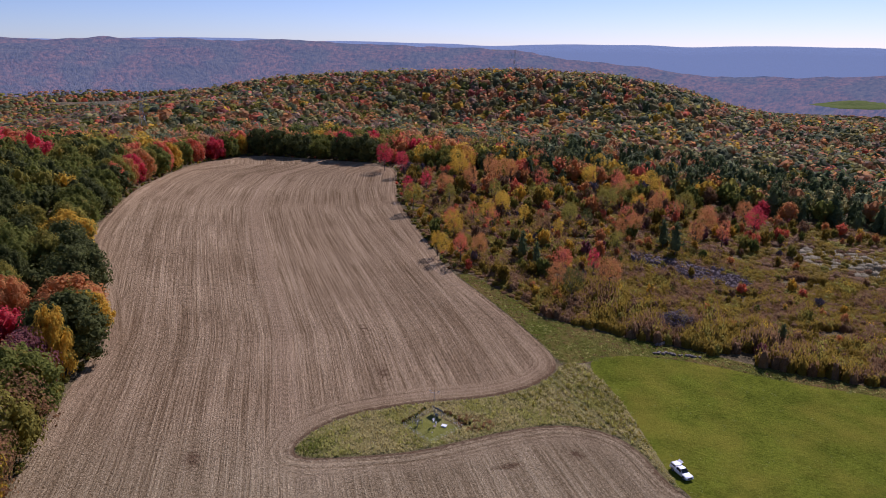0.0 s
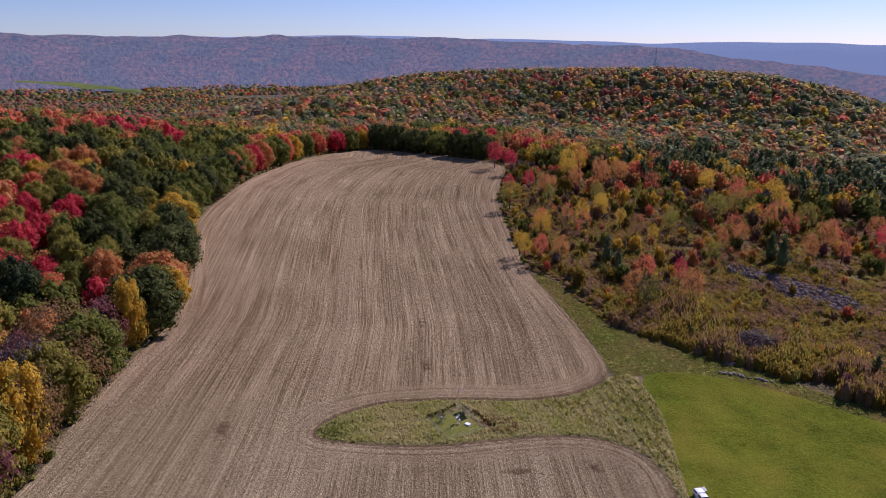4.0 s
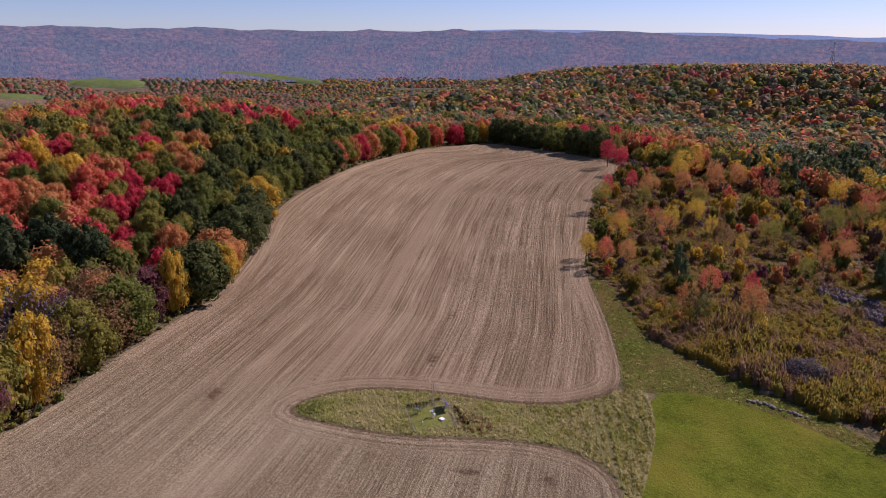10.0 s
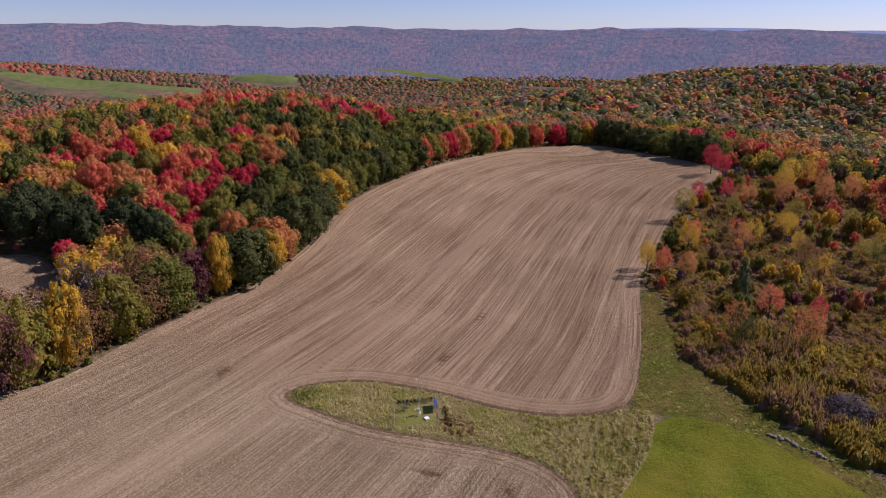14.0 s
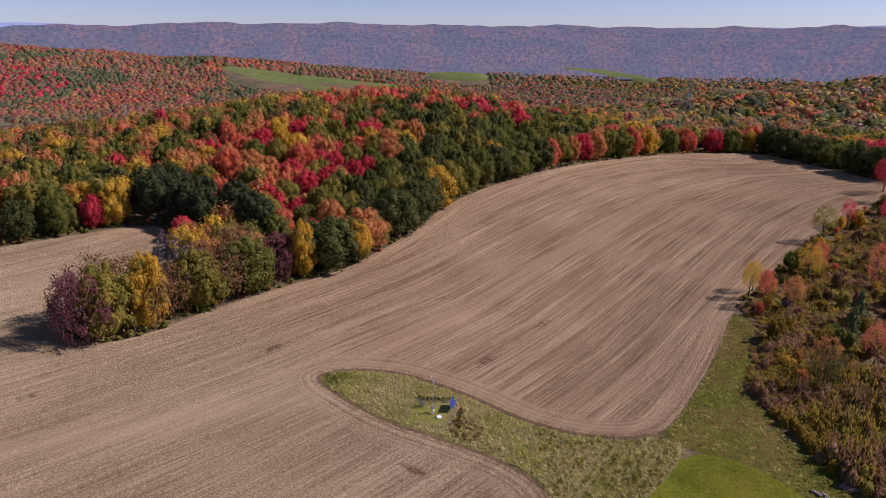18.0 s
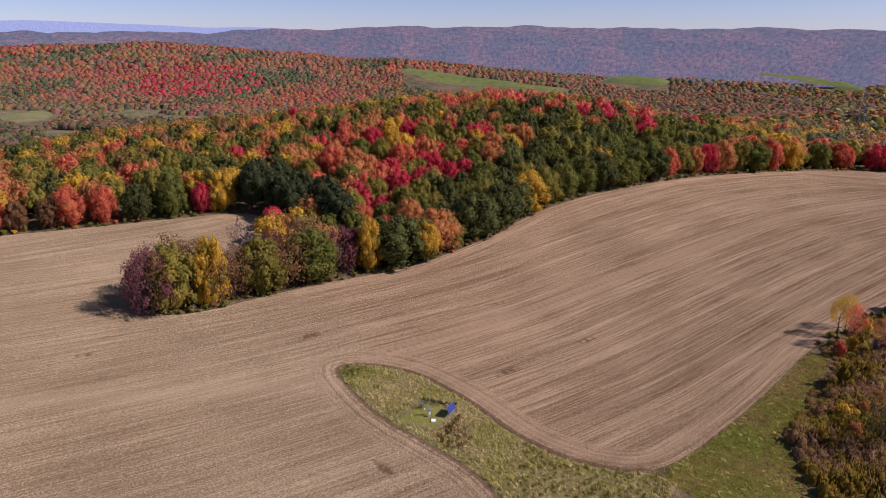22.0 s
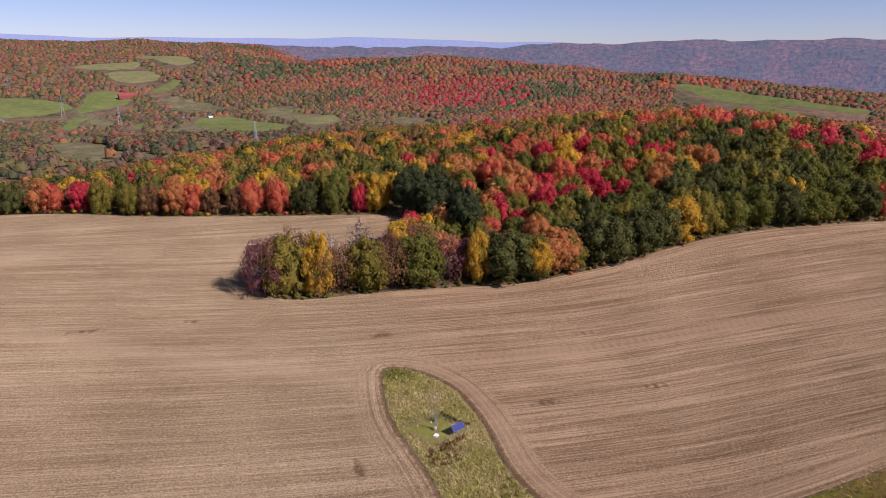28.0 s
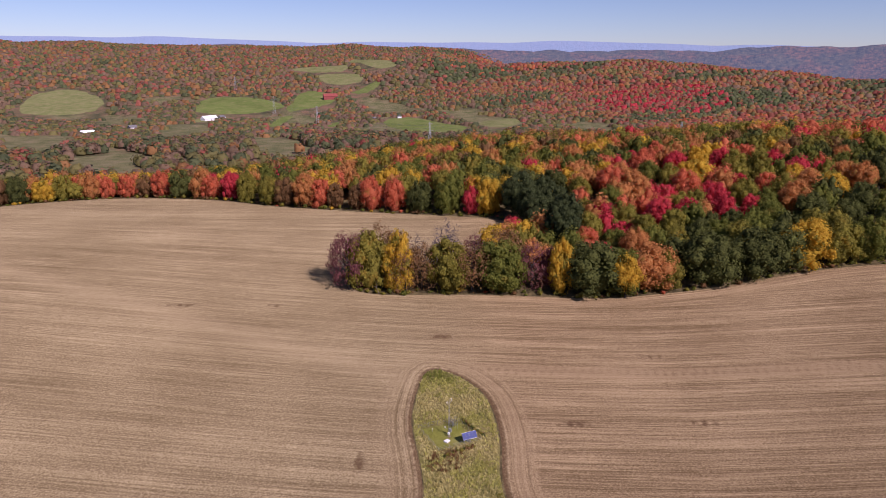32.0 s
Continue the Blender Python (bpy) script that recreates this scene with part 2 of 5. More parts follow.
def inside(poly, x, y):
    x, y = np.asarray(x, float), np.asarray(y, float)
    res = np.zeros(x.shape, bool)
    for (x0, y0), (x1, y1) in zip(poly, poly[1:] + poly[:1]):
        if y0 != y1:
            res ^= ((y0 > y) != (y1 > y)) & (x < (x1 - x0) * (y - y0) / (y1 - y0) + x0)
    return res


def away(poly, x, y):
    """Signed distance to an outline (below zero inside) and the nearest point on it."""
    x, y = np.asarray(x, float), np.asarray(y, float)
    best, bx, by = np.full(x.shape, 1e9), 0 * x, 0 * y
    for (x0, y0), (x1, y1) in zip(poly, poly[1:] + poly[:1]):
        dx, dy = x1 - x0, y1 - y0
        t = np.clip(((x - x0) * dx + (y - y0) * dy) / max(dx * dx + dy * dy, 1e-9), 0, 1)
        px, py = x0 + t * dx, y0 + t * dy
        d = np.hypot(x - px, y - py)
        m = d < best
        best, bx, by = np.where(m, d, best), np.where(m, px, bx), np.where(m, py, by)
    return np.where(inside(poly, x, y), -best, best), bx, by


def rounded(poly, n=2):
    """Cut the corners of an outline, so that it runs in curves."""
    for _ in range(n):
        poly = [q for (x0, y0), (x1, y1) in zip(poly, poly[1:] + poly[:1])
                for q in ((0.75 * x0 + 0.25 * x1, 0.75 * y0 + 0.25 * y1), (0.25 * x0 + 0.75 * x1, 0.25 * y0 + 0.75 * y1))]
    return poly


def grid_mesh(name, verts, faces, mats, smooth_shade=True, mat_index=None):
    """A mesh from arrays; every face has the same number of corners."""
    verts, faces = np.asarray(verts, np.float32), np.asarray(faces, np.int32)
    me = bpy.data.meshes.new(name)
    k = faces.shape[1]
    me.vertices.add(len(verts))
    me.vertices.foreach_set("co", verts.ravel())
    me.loops.add(faces.size)
    me.loops.foreach_set("vertex_index", faces.ravel())
    me.polygons.add(len(faces))
    me.polygons.foreach_set("loop_start", np.arange(0, faces.size, k, dtype=np.int32))
    if mat_index is not None:
        me.polygons.foreach_set("material_index", np.asarray(mat_index, np.int32))
    me.update(calc_edges=True)
    me.polygons.foreach_set("use_smooth", np.full(len(faces), smooth_shade) if isinstance(smooth_shade, bool) else smooth_shade)
    for m in mats:
        me.materials.append(m)
    return me


def drape(name, poly, step, lift, material, extra=None):
    """A sheet that follows the ground inside an outline, with a clean edge."""
    xs, ys = [p[0] for p in poly], [p[1] for p in poly]
    gx, gy = np.arange(min(xs) - step, max(xs) + 2 * step, step), np.arange(min(ys) - step, max(ys) + 2 * step, step)
    x, y = (a.ravel() for a in np.meshgrid(gx, gy))
    d, bx, by = away(poly, x, y)
    n = len(gx)
    i = np.arange(len(gy) - 1)[:, None] * n + np.arange(n - 1)[None, :]
    q = np.stack([i, i + 1, i + n + 1, i + n], -1).reshape(-1, 4)
    q = q[(d[q] < 0).any(1)]
    out = d > 0
    x, y = np.where(out, bx, x), np.where(out, by, y)
    used, inv = np.unique(q, return_inverse=True)
    x, y, d = x[used], y[used], np.minimum(d[used], 0)
    me = grid_mesh(name, np.stack([x, y, height(x, y) + lift * smooth(0, step * 0.7, -d) + 0.012], 1), inv.reshape(-1, 4), [material])
    if extra:
        for key, fn in extra.items():
            me.attributes.new(key, "FLOAT", "POINT").data.foreach_set("value", fn(x, y, d).astype(np.float32))
    return new(name, me)


# ---------------------------------------------------------------- ground materials
def field_material():
    m = Nodes("maize_stubble")

    def coords(a, b):
        xyz = m.add("CombineXYZ")
        m.put(m.attr(a), xyz.inputs[0])
        m.put(m.attr(b), xyz.inputs[1])
        return xyz.outputs[0]
    rows, rim = coords("row", "along"), coords("rim", "along")

    def streak(vec, kx, ky, detail=3, rough=0.6):
        mp = m.add("Mapping")
        mp.inputs["Scale"].default_value = (kx, ky, 1)
        m.put(vec, mp.inputs["Vector"])
        return m.noise(1.0, detail, mp.outputs[0], rough)
    head, worked = m.attr("head"), m.attr("worked")
    fine = m.mix(head, streak(rows, 2.0, 0.022, 3, 0.75), streak(rim, 1.1, 0.02, 3, 0.6))
    pas = streak(rows, 0.22, 0.004, 2)
    ridge = streak(rows, 0.5, 0.009, 2, 0.7)
    patch = m.noise(0.025, 3, m.pos())
    crumbs = m.noise(2.1, 5, m.pos(), 0.9)
    f = m.math("ADD", m.math("MULTIPLY", fine, m.math("ADD", 0.42, m.math("MULTIPLY", worked, 0.24))), m.math("ADD", m.math("SUBTRACT", 0.065, m.math("MULTIPLY", worked, 0.045)), m.math("SUBTRACT", m.math("MULTIPLY", crumbs, 0.9), 0.14)))
    f = m.math("ADD", f, m.math("MULTIPLY", m.math("SUBTRACT", pas, 0.5), m.math("ADD", 0.14, m.math("MULTIPLY", worked, 0.10))))
    f = m.math("ADD", f, m.math("MULTIPLY", m.math("SUBTRACT", ridge, 0.5), m.math("MULTIPLY", m.math("SUBTRACT", 1.0, head), m.math("ADD", 0.06, m.math("MULTIPLY", worked, 0.16)))))
    f = m.math("ADD", f, m.math("MULTIPLY", m.math("SUBTRACT", patch, 0.5), 0.18))
    f = m.math("ADD", f, m.math("ADD", 0.07, m.math("MULTIPLY", m.math("SUBTRACT", 1.0, worked), 0.055)))
    col = m.ramp(f, (0.45, (0.114, 0.073, 0.037)), (0.66, (0.232, 0.166, 0.086)), (0.90, (0.60, 0.47, 0.27)))
    col = m.mix(m.math("MULTIPLY", m.attr("track"), 0.85), col, (0.46, 0.348, 0.20))
    col = m.mix(worked, col, m.mix(1.0, col, (0.93, 0.86, 0.84), "MULTIPLY"))
    worn = m.ramp(m.math("ADD", m.attr("wear"), m.math("MULTIPLY", m.math("SUBTRACT", m.noise(0.9, 5, m.pos(), 0.7), 0.5), 1.5)), (0.25, (0, 0, 0)), (0.75, (0.8, 0.8, 0.8)))
    col = m.mix(worn, col, (0.125, 0.072, 0.038))
    m.bump(m.math("ADD", fine, m.math("MULTIPLY", crumbs, 1.3)), 0.5, 0.85)
    return m.done(col, 1.0, 0, 0.0, 0.36)


def grass_material(name, dark, light, dry, scale=0.25, dryness=0.4):
    m = Nodes(name)
    a, b = m.noise(scale, 5, m.pos(), 0.65), m.noise(1.3, 5, m.pos(), 0.75)
    col = m.ramp(m.math("ADD", m.math("MULTIPLY", a, 0.45), m.math("MULTIPLY", b, 0.6)), (0.39, dark), (0.67, light))
    col = m.mix(m.ramp(m.noise(0.07, 4, m.pos()), (0.5 - 0.2 * dryness, (0, 0, 0)), (0.9 - 0.25 * dryness, (1, 1, 1))), col, dry)
    m.bump(b, 0.5, 0.8)
    return m.done(col, 1.0, 0, 0.0, 0.25)


def floor_material():
    """Forest floor close by; autumn woods seen from far on the hills."""
    m = Nodes("forest_floor")
    a, b, c = m.noise(0.05, 6, m.pos(), 0.7), m.noise(0.011, 5, m.pos(), 0.6), m.noise(0.4, 3, m.pos())
    near = m.ramp(c, (0.3, (0.07, 0.055, 0.028)), (0.7, (0.17, 0.13, 0.06)))
    wood = m.ramp(a, (0.32, (0.07, 0.075, 0.04)), (0.45, (0.14, 0.11, 0.06)), (0.55, (0.20, 0.12, 0.075)), (0.7, (0.25, 0.13, 0.09)))
    wood = m.mix(m.ramp(b, (0.42, (0, 0, 0)), (0.62, (1, 1, 1))), wood, m.ramp(a, (0.3, (0.045, 0.052, 0.03)), (0.7, (0.14, 0.12, 0.06))))
    vale = m.ramp(a, (0.35, (0.10, 0.11, 0.045)), (0.5, (0.16, 0.15, 0.07)), (0.65, (0.22, 0.18, 0.10)))
    wood = m.mix(m.attr("vale"), wood, vale)
    m.bump(a, 6.0, 0.8)
    return m.done(m.mix(m.attr("far"), near, wood), 0.95, 0, 0.05)


GRASS = grass_material("rough_grass", (0.095, 0.092, 0.025), (0.25, 0.23, 0.075), (0.25, 0.19, 0.09), 0.3, 0.6)
MEADOW_GREEN = grass_material("mown_meadow", (0.058, 0.072, 0.008), (0.172, 0.192, 0.019), (0.21, 0.18, 0.024), 0.12, 0.3)
VERGE_GREEN = grass_material("verge_grass", (0.056, 0.066, 0.010), (0.140, 0.150, 0.022), (0.20, 0.13, 0.045), 0.35, 0.55)
FLOOR = floor_material()
STUBBLE = field_material()

# ---------------------------------------------------------------- ground
def wave(x, y, wl, k):
    """A slow wander between -1 and 1, for drifts of colour."""
    t = 0.7 + 1.9 * k
    return 0.5 * (np.sin((x * math.cos(t) + y * math.sin(t)) * 6.283 / wl + 3 * k) + np.sin((y * math.cos(t + 0.9) - x * math.sin(t + 0.9)) * 6.283 / (wl * 0.73) + k))


def pasture(x, y):
    """Open land between the trees on the valley floor."""
    v = (np.hypot(x, y) > 560) & (y > 400) & (x < 950) & (y < 1700) & (height(x, y) < 4)
    return v & (wave(x, y, 230, 3) + 0.5 * wave(x, y, 90, 5) > 0.22)


RINGS = [0.0]
while RINGS[-1] < 4880:
    RINGS.append(RINGS[-1] + max(5.0, min(RINGS[-1] * 0.019, 46.0)))
_R, _A = np.array(RINGS), np.radians(np.arange(0, 360, 1.2))
_x, _y = (100 + _R[:, None] * np.sin(_A)).ravel(), (-50 + _R[:, None] * np.cos(_A)).ravel()
_n, _k = len(_A), np.arange(len(_A))
_i, _j = np.arange(len(_R) - 1)[:, None] * _n + _k, np.arange(len(_R) - 1)[:, None] * _n + (_k + 1) % _n
_q = np.stack([_i, _i + _n, _j + _n, _j], -1).reshape(-1, 4)
_me = grid_mesh("ground", np.stack([_x, _y, height(_x, _y)], 1), _q, [FLOOR])
_me.attributes.new("far", "FLOAT", "POINT").data.foreach_set("value", smooth(360, 520, np.hypot(_x, _y)).astype(np.float32))
_me.attributes.new("vale", "FLOAT", "POINT").data.foreach_set("value", pasture(_x, _y).astype(np.float32))
tagged(new("ground", _me), "rolling hill country under autumn woods", "ground", kind="structure")


def row_offset(x, y):
    u, v = x * 0.72 - y * 0.69, x * 0.69 + y * 0.72
    return u, v - np.interp(u, [-20, 60, 121, 170, 217, 262, 307, 346], [36, 36, 41.5, 45.5, 47.6, 44, 35, 7])


_isl, _fld = rounded(ISLAND, 1), rounded(FIELD, 2)


def rows_at(x, y, d):
    return row_offset(x, y)[1]


def rim_at(x, y, d):
    """Distance from the nearest headland, round which the drill turned."""
    return np.minimum(away(_isl, x, y)[0], -d + np.where(row_offset(x, y)[0] > 0, 0, 50))


def head_at(x, y, d):
    r = rim_at(x, y, d)
    return 1 - smooth(6.0, 9.0, r)


def track_at(x, y, d):
    """Pale wheelings: along the trail, round the island and round the headland."""
    u, v = row_offset(x, y)
    di = away(_isl, x, y)[0]
    t = np.maximum(np.exp(-((v - 1.6) / 1.1) ** 2), np.exp(-((v + 1.6) / 1.1) ** 2)) * smooth(-20, 15, u)
    t = np.maximum(t, 0.22 * np.exp(-((di - 7.5) / 2.0) ** 2))
    t = np.maximum(t, 0.6 * np.exp(-((d + 4.0) / 1.6) ** 2) * (u > 0))
    return np.maximum(t, 0.42 * np.exp(-((v + 0.35 * u + 12) / 5.0) ** 2) * (u < 5))


# worn or wet spots: east, north, half lengths, turn
SPOTS = [(29, -15, 5.0, 1.5, -44), (-32, -9, 2.6, 1.4, -30), (-22, 5.5, 1.2, 4.0, -35), (2, 98, 3.5, 1.0, -30), (-24, 115, 6.5, 1.1, -30), (34, 46, 4.5, 1.6, -35), (53, -36, 5, 0.8, -44),
         (73, -5, 5, 0.7, -44)]


def wear_at(x, y, d):
    w = 0 * x
    for sx, sy, a, b, tw in SPOTS:
        c, s = math.cos(radians(tw)), math.sin(radians(tw))
        u, v = (x - sx) * c + (y - sy) * s, (y - sy) * c - (x - sx) * s
        w = np.maximum(w, np.exp(-(u / a) ** 2 - (v / b) ** 2))
    di = away(_isl, x, y)[0]
    return np.maximum(w, 0.8 * np.exp(-((di - 0.6) / 1.2) ** 2))


field = drape("field", _fld, 1.8, 0.06, STUBBLE, {"row": rows_at, "rim": rim_at, "head": head_at, "along": lambda x, y, d: row_offset(x, y)[0], "track": track_at, "wear": wear_at, "worked": lambda x, y, d: smooth(-25, 25, row_offset(x, y)[0])})
tagged(field, "harvested maize field with pale stubble rows", "field", kind="structure")
tagged(drape("grass_island", _isl, 1.0, 0.10, GRASS), "long uncut grass island in the stubble field", "grass", kind="structure")
tagged(drape("meadow", rounded(MEADOW, 1), 2.5, 0.08, MEADOW_GREEN), "short bright green hay meadow", "meadow", kind="structure")
tagged(drape("verge", rounded(VERGE, 1), 2.0, 0.05, VERGE_GREEN), "rough green verge between field and scrub", "grass", kind="structure")



# ---------------------------------------------------------------- trees
def lobed_crown(seed, lobes, leaves, size, low=0.0, broad=0.46, core=0.74, mesh=(7, 5), flat=0.9, fill=True, shell=(0.76, 1.2)):
    """A broadleaf crown: a heap of rounded boughs, each a leafy shell on a solid heart; 1 m high and 1 m across, its foot at 0."""
    g = np.random.default_rng(seed)
    k = np.arange(lobes)
    zz = 1 - 1.55 * (k + 0.5) / lobes
    aa = k * 2.39996 + g.normal(0, 0.25, lobes)
    D = np.stack([np.sqrt(1 - zz * zz) * np.cos(aa), np.sqrt(1 - zz * zz) * np.sin(aa), zz], 1) + g.normal(0, 0.12, (lobes, 3))
    D /= np.linalg.norm(D, axis=1)[:, None]
    rad = g.uniform(0.6, 1.4, lobes) * 0.74 / math.sqrt(lobes)
    C = D * np.array([broad, broad, 0.48]) * (1 - rad[:, None] * 1.5) * g.uniform(0.82, 1.16, lobes)[:, None] + np.array([0, 0, 0.46])
    C[:, :2] += g.normal(0, 0.05, 2) * (C[:, 2:] - 0.2)
    n = leaves * 4
    own = g.choice(lobes, n, p=rad ** 2 / (rad ** 2).sum())
    e = g.normal(size=(n, 3)) + D[own] * 0.7 + np.array([0, 0, 0.25])
    e /= np.linalg.norm(e, axis=1)[:, None]
    P = C[own] + e * (rad[own] * g.uniform(*shell, n))[:, None] * np.array([1, 1, flat])
    # stray shoots between the boughs
    stray = g.random(n) < 0.22
    P = np.where(stray[:, None], e * np.array([broad, broad, 0.48]) * g.uniform(0.72, 1.02, n)[:, None] + np.array([0, 0, 0.46]), P)
    gap = np.linalg.norm(P[:, None] - C[None], axis=2) / rad[None]
    gap[np.arange(n), own] = 9
    ok = (gap.min(1) > (0.78 if fill else 0.0)) & (P[:, 2] > low)
    P, e, own = P[ok][:leaves], e[ok][:leaves], own[ok][:leaves]
    N = e + D[own] * 0.25 + np.array([0, 0, 0.25]) + g.normal(0, 0.45, P.shape)
    N /= np.linalg.norm(N, axis=1)[:, None]
    T = np.cross(N, g.normal(size=N.shape))
    T /= np.linalg.norm(T, axis=1)[:, None]
    B = np.cross(N, T)
    s = size * g.uniform(0.55, 1.45, len(P))[:, None]
    V = np.stack([P + T * s - N * s * 0.25, P + B * s * 0.8, P - T * s - N * s * 0.2, P - B * s * 0.7], 1).reshape(-1, 3)
    Q = np.arange(len(P) * 4).reshape(-1, 4)
    if fill:
        ring, lay = mesh
        th, ph = np.linspace(0.25, 2.7, lay), np.arange(ring) * 6.2832 / ring
        u = np.stack([np.outer(np.sin(th), np.cos(ph)), np.outer(np.sin(th), np.sin(ph)), np.outer(np.cos(th), np.ones(ring))], -1).reshape(-1, 3)
        i = np.arange(lay - 1)[:, None] * ring + np.arange(ring)
        j = np.arange(lay - 1)[:, None] * ring + (np.arange(ring) + 1) % ring
        q = np.stack([i, i + ring, j + ring, j], -1).reshape(-1, 4)
        for c, r in zip(C, rad):
            if c[2] + r > low:
                Q = np.concatenate([Q, len(V) + q])
                V = np.concatenate([V, c + u * (r * core * g.uniform(0.88, 1.1, len(u)))[:, None] * np.array([1, 1, flat])])
        # the shaded middle
        if broad > 0.3:
            Q = np.concatenate([Q, len(V) + q])
            V = np.concatenate([V, u * np.array([broad * 0.66, broad * 0.66, 0.34]) + np.array([0, 0, 0.40])])
    V[:, 2] = np.maximum(V[:, 2], 0.0)
    return V, Q


def cone_crown(seed, sprays, clumps, size, core=0.6, ring=7, lay=6):
    """A conifer's crown in tiers of drooping sprays round a dark middle; 1 m high and 1 m across."""
    g = np.random.default_rng(seed)
    tiers = g.uniform(6, 8)

    def form(d):
        z = np.clip(0.5 + 0.5 * d[:, 2], 0.01, 0.99) ** 1.15
        r = 0.46 * (1 - z ** 1.5) ** 0.9 * (0.86 + 0.2 * ((z * tiers) % 1.0)) + 0.012
        h = d[:, :2] / np.maximum(np.linalg.norm(d[:, :2], axis=1), 1e-6)[:, None]
        return np.column_stack([h * r[:, None], z]), np.column_stack([h, np.full(len(d), 0.6)])
    d = g.normal(size=(sprays, 3))
    d /= np.linalg.norm(d, axis=1)[:, None]
    S, SN = form(d)
    S = S * np.column_stack([g.uniform(0.7, 1.05, len(S))] * 2 + [np.ones(len(S))])
    own = g.integers(0, len(S), clumps)
    off = g.normal(size=(clumps, 3)) * np.array([1, 1, 0.5])
    off *= np.minimum(1.0, 1.7 / np.linalg.norm(off, axis=1))[:, None]
    P = S[own] + off * 0.06
    N = off * 0.4 + SN[own] * 0.9 + np.array([0, 0, 0.35]) + g.normal(0, 0.35, P.shape)
    N /= np.linalg.norm(N, axis=1)[:, None]
    T = np.cross(N, g.normal(size=N.shape))
    T /= np.linalg.norm(T, axis=1)[:, None]
    B = np.cross(N, T)
    s = size * g.uniform(0.5, 1.5, clumps)[:, None]
    V = np.stack([P + T * s - N * s * 0.2, P + B * s * 0.8, P - T * s - N * s * 0.15, P - B * s * 0.7], 1).reshape(-1, 3)
    Q = np.arange(clumps * 4).reshape(-1, 4)
    th, ph = np.linspace(0.12, 2.9, lay), np.arange(ring) * 6.2832 / ring
    d = np.stack([np.outer(np.sin(th), np.cos(ph)), np.outer(np.sin(th), np.sin(ph)), np.outer(np.cos(th), np.ones(ring))], -1).reshape(-1, 3)
    k = core * g.uniform(0.9, 1.08, len(d))[:, None]
    p = form(d)[0] * np.column_stack([k, k, np.full(len(d), 0.95)])
    i = np.arange(lay - 1)[:, None] * ring + np.arange(ring)
    j = np.arange(lay - 1)[:, None] * ring + (np.arange(ring) + 1) % ring
    Q = np.concatenate([Q, len(V) + np.stack([i, i + ring, j + ring, j], -1).reshape(-1, 4)])
    V = np.concatenate([V, p])
    V[:, 2] = np.maximum(V[:, 2], 0.0)
    return V, Q


def dome_arrays(seed, leaves, size, ring=6, rows=3, core=0.9):
    """A far crown: a lumpy solid dome with leaf clumps standing out from it."""
    g = np.random.default_rng(seed)
    N = g.normal(size=(leaves, 3))
    N[:, 2] = np.abs(N[:, 2]) + 0.1
    N /= np.linalg.norm(N, axis=1)[:, None]
    P = N * np.array([0.46, 0.46, 0.6]) * g.uniform(0.9, 1.1, leaves)[:, None] + np.array([0, 0, 0.36])
    M = N + g.normal(0, 0.3, N.shape)
    M /= np.linalg.norm(M, axis=1)[:, None]
    T = np.cross(M, g.normal(size=M.shape))
    T /= np.maximum(np.linalg.norm(T, axis=1), 1e-6)[:, None]
    B = np.cross(M, T)
    s = size * g.uniform(0.7, 1.3, leaves)[:, None]
    V = np.stack([P + T * s, P + B * s * 0.9, P - T * s, P - B * s], 1).reshape(-1, 3)
    Q = np.arange(leaves * 4).reshape(-1, 4)
    th, ph = np.linspace(0.55, 1.85, rows), np.arange(ring) * 6.2832 / ring
    D = np.stack([np.outer(np.sin(th), np.cos(ph)), np.outer(np.sin(th), np.sin(ph)), np.outer(np.cos(th), np.ones(ring))], -1).reshape(-1, 3)
    p = D * np.array([0.47, 0.47, 0.6]) * core * g.uniform(0.8, 1.2, len(D))[:, None] + np.array([0, 0, 0.36])
    i = np.arange(rows - 1)[:, None] * ring + np.arange(ring)
    j = np.arange(rows - 1)[:, None] * ring + (np.arange(ring) + 1) % ring
    q = [np.stack([i, i + ring, j + ring, j], -1).reshape(-1, 4), np.array([(0, a, a + 1, a + 2) for a in range(1, ring - 2, 2)])]
    return np.concatenate([V, p]), np.concatenate([Q] + [len(V) + a for a in q])


def scatter(name, shapes, x, y, tall, wide, colour, lift, label, category, kind="stuff", sink=0.0):
    """Many crowns joined into one mesh. lift: how far the crown's foot is over the ground, as a share of its height."""
    z = height(x, y)
    which = rng.integers(0, len(shapes), len(x))
    turn = rng.uniform(0, 6.283, len(x))
    VV, QQ, MM, SS, o = [], [], [], [], 0
    for k, (V, Q) in enumerate(shapes):
        s = np.nonzero(which == k)[0]
        if not len(s):
            continue
        c, sn = np.cos(turn[s])[:, None], np.sin(turn[s])[:, None]
        X = (V[:, 0] * c - V[:, 1] * sn) * wide[s, None] + x[s, None]
        Y = (V[:, 0] * sn + V[:, 1] * c) * wide[s, None] + y[s, None]
        Z = V[:, 2] * (tall[s] * (1 - lift))[:, None] + (z[s] + tall[s] * lift - sink)[:, None]
        VV.append(np.stack([X, Y, Z], -1).reshape(-1, 3))
        SS.append(np.tile(Q[:, 0] != 4 * np.arange(len(Q)), len(s)))
        QQ.append((Q[None] + (o + np.arange(len(s)) * len(V))[:, None, None]).reshape(-1, 4))
        MM.append(np.repeat(colour[s], len(Q)))
        o += len(s) * len(V)
    me = grid_mesh(name, np.concatenate(VV), np.concatenate(QQ), [LEAF[c] for c in COLOURS], np.concatenate(SS), np.concatenate(MM))
    return tagged(new(name, me), label, category, kind=kind)


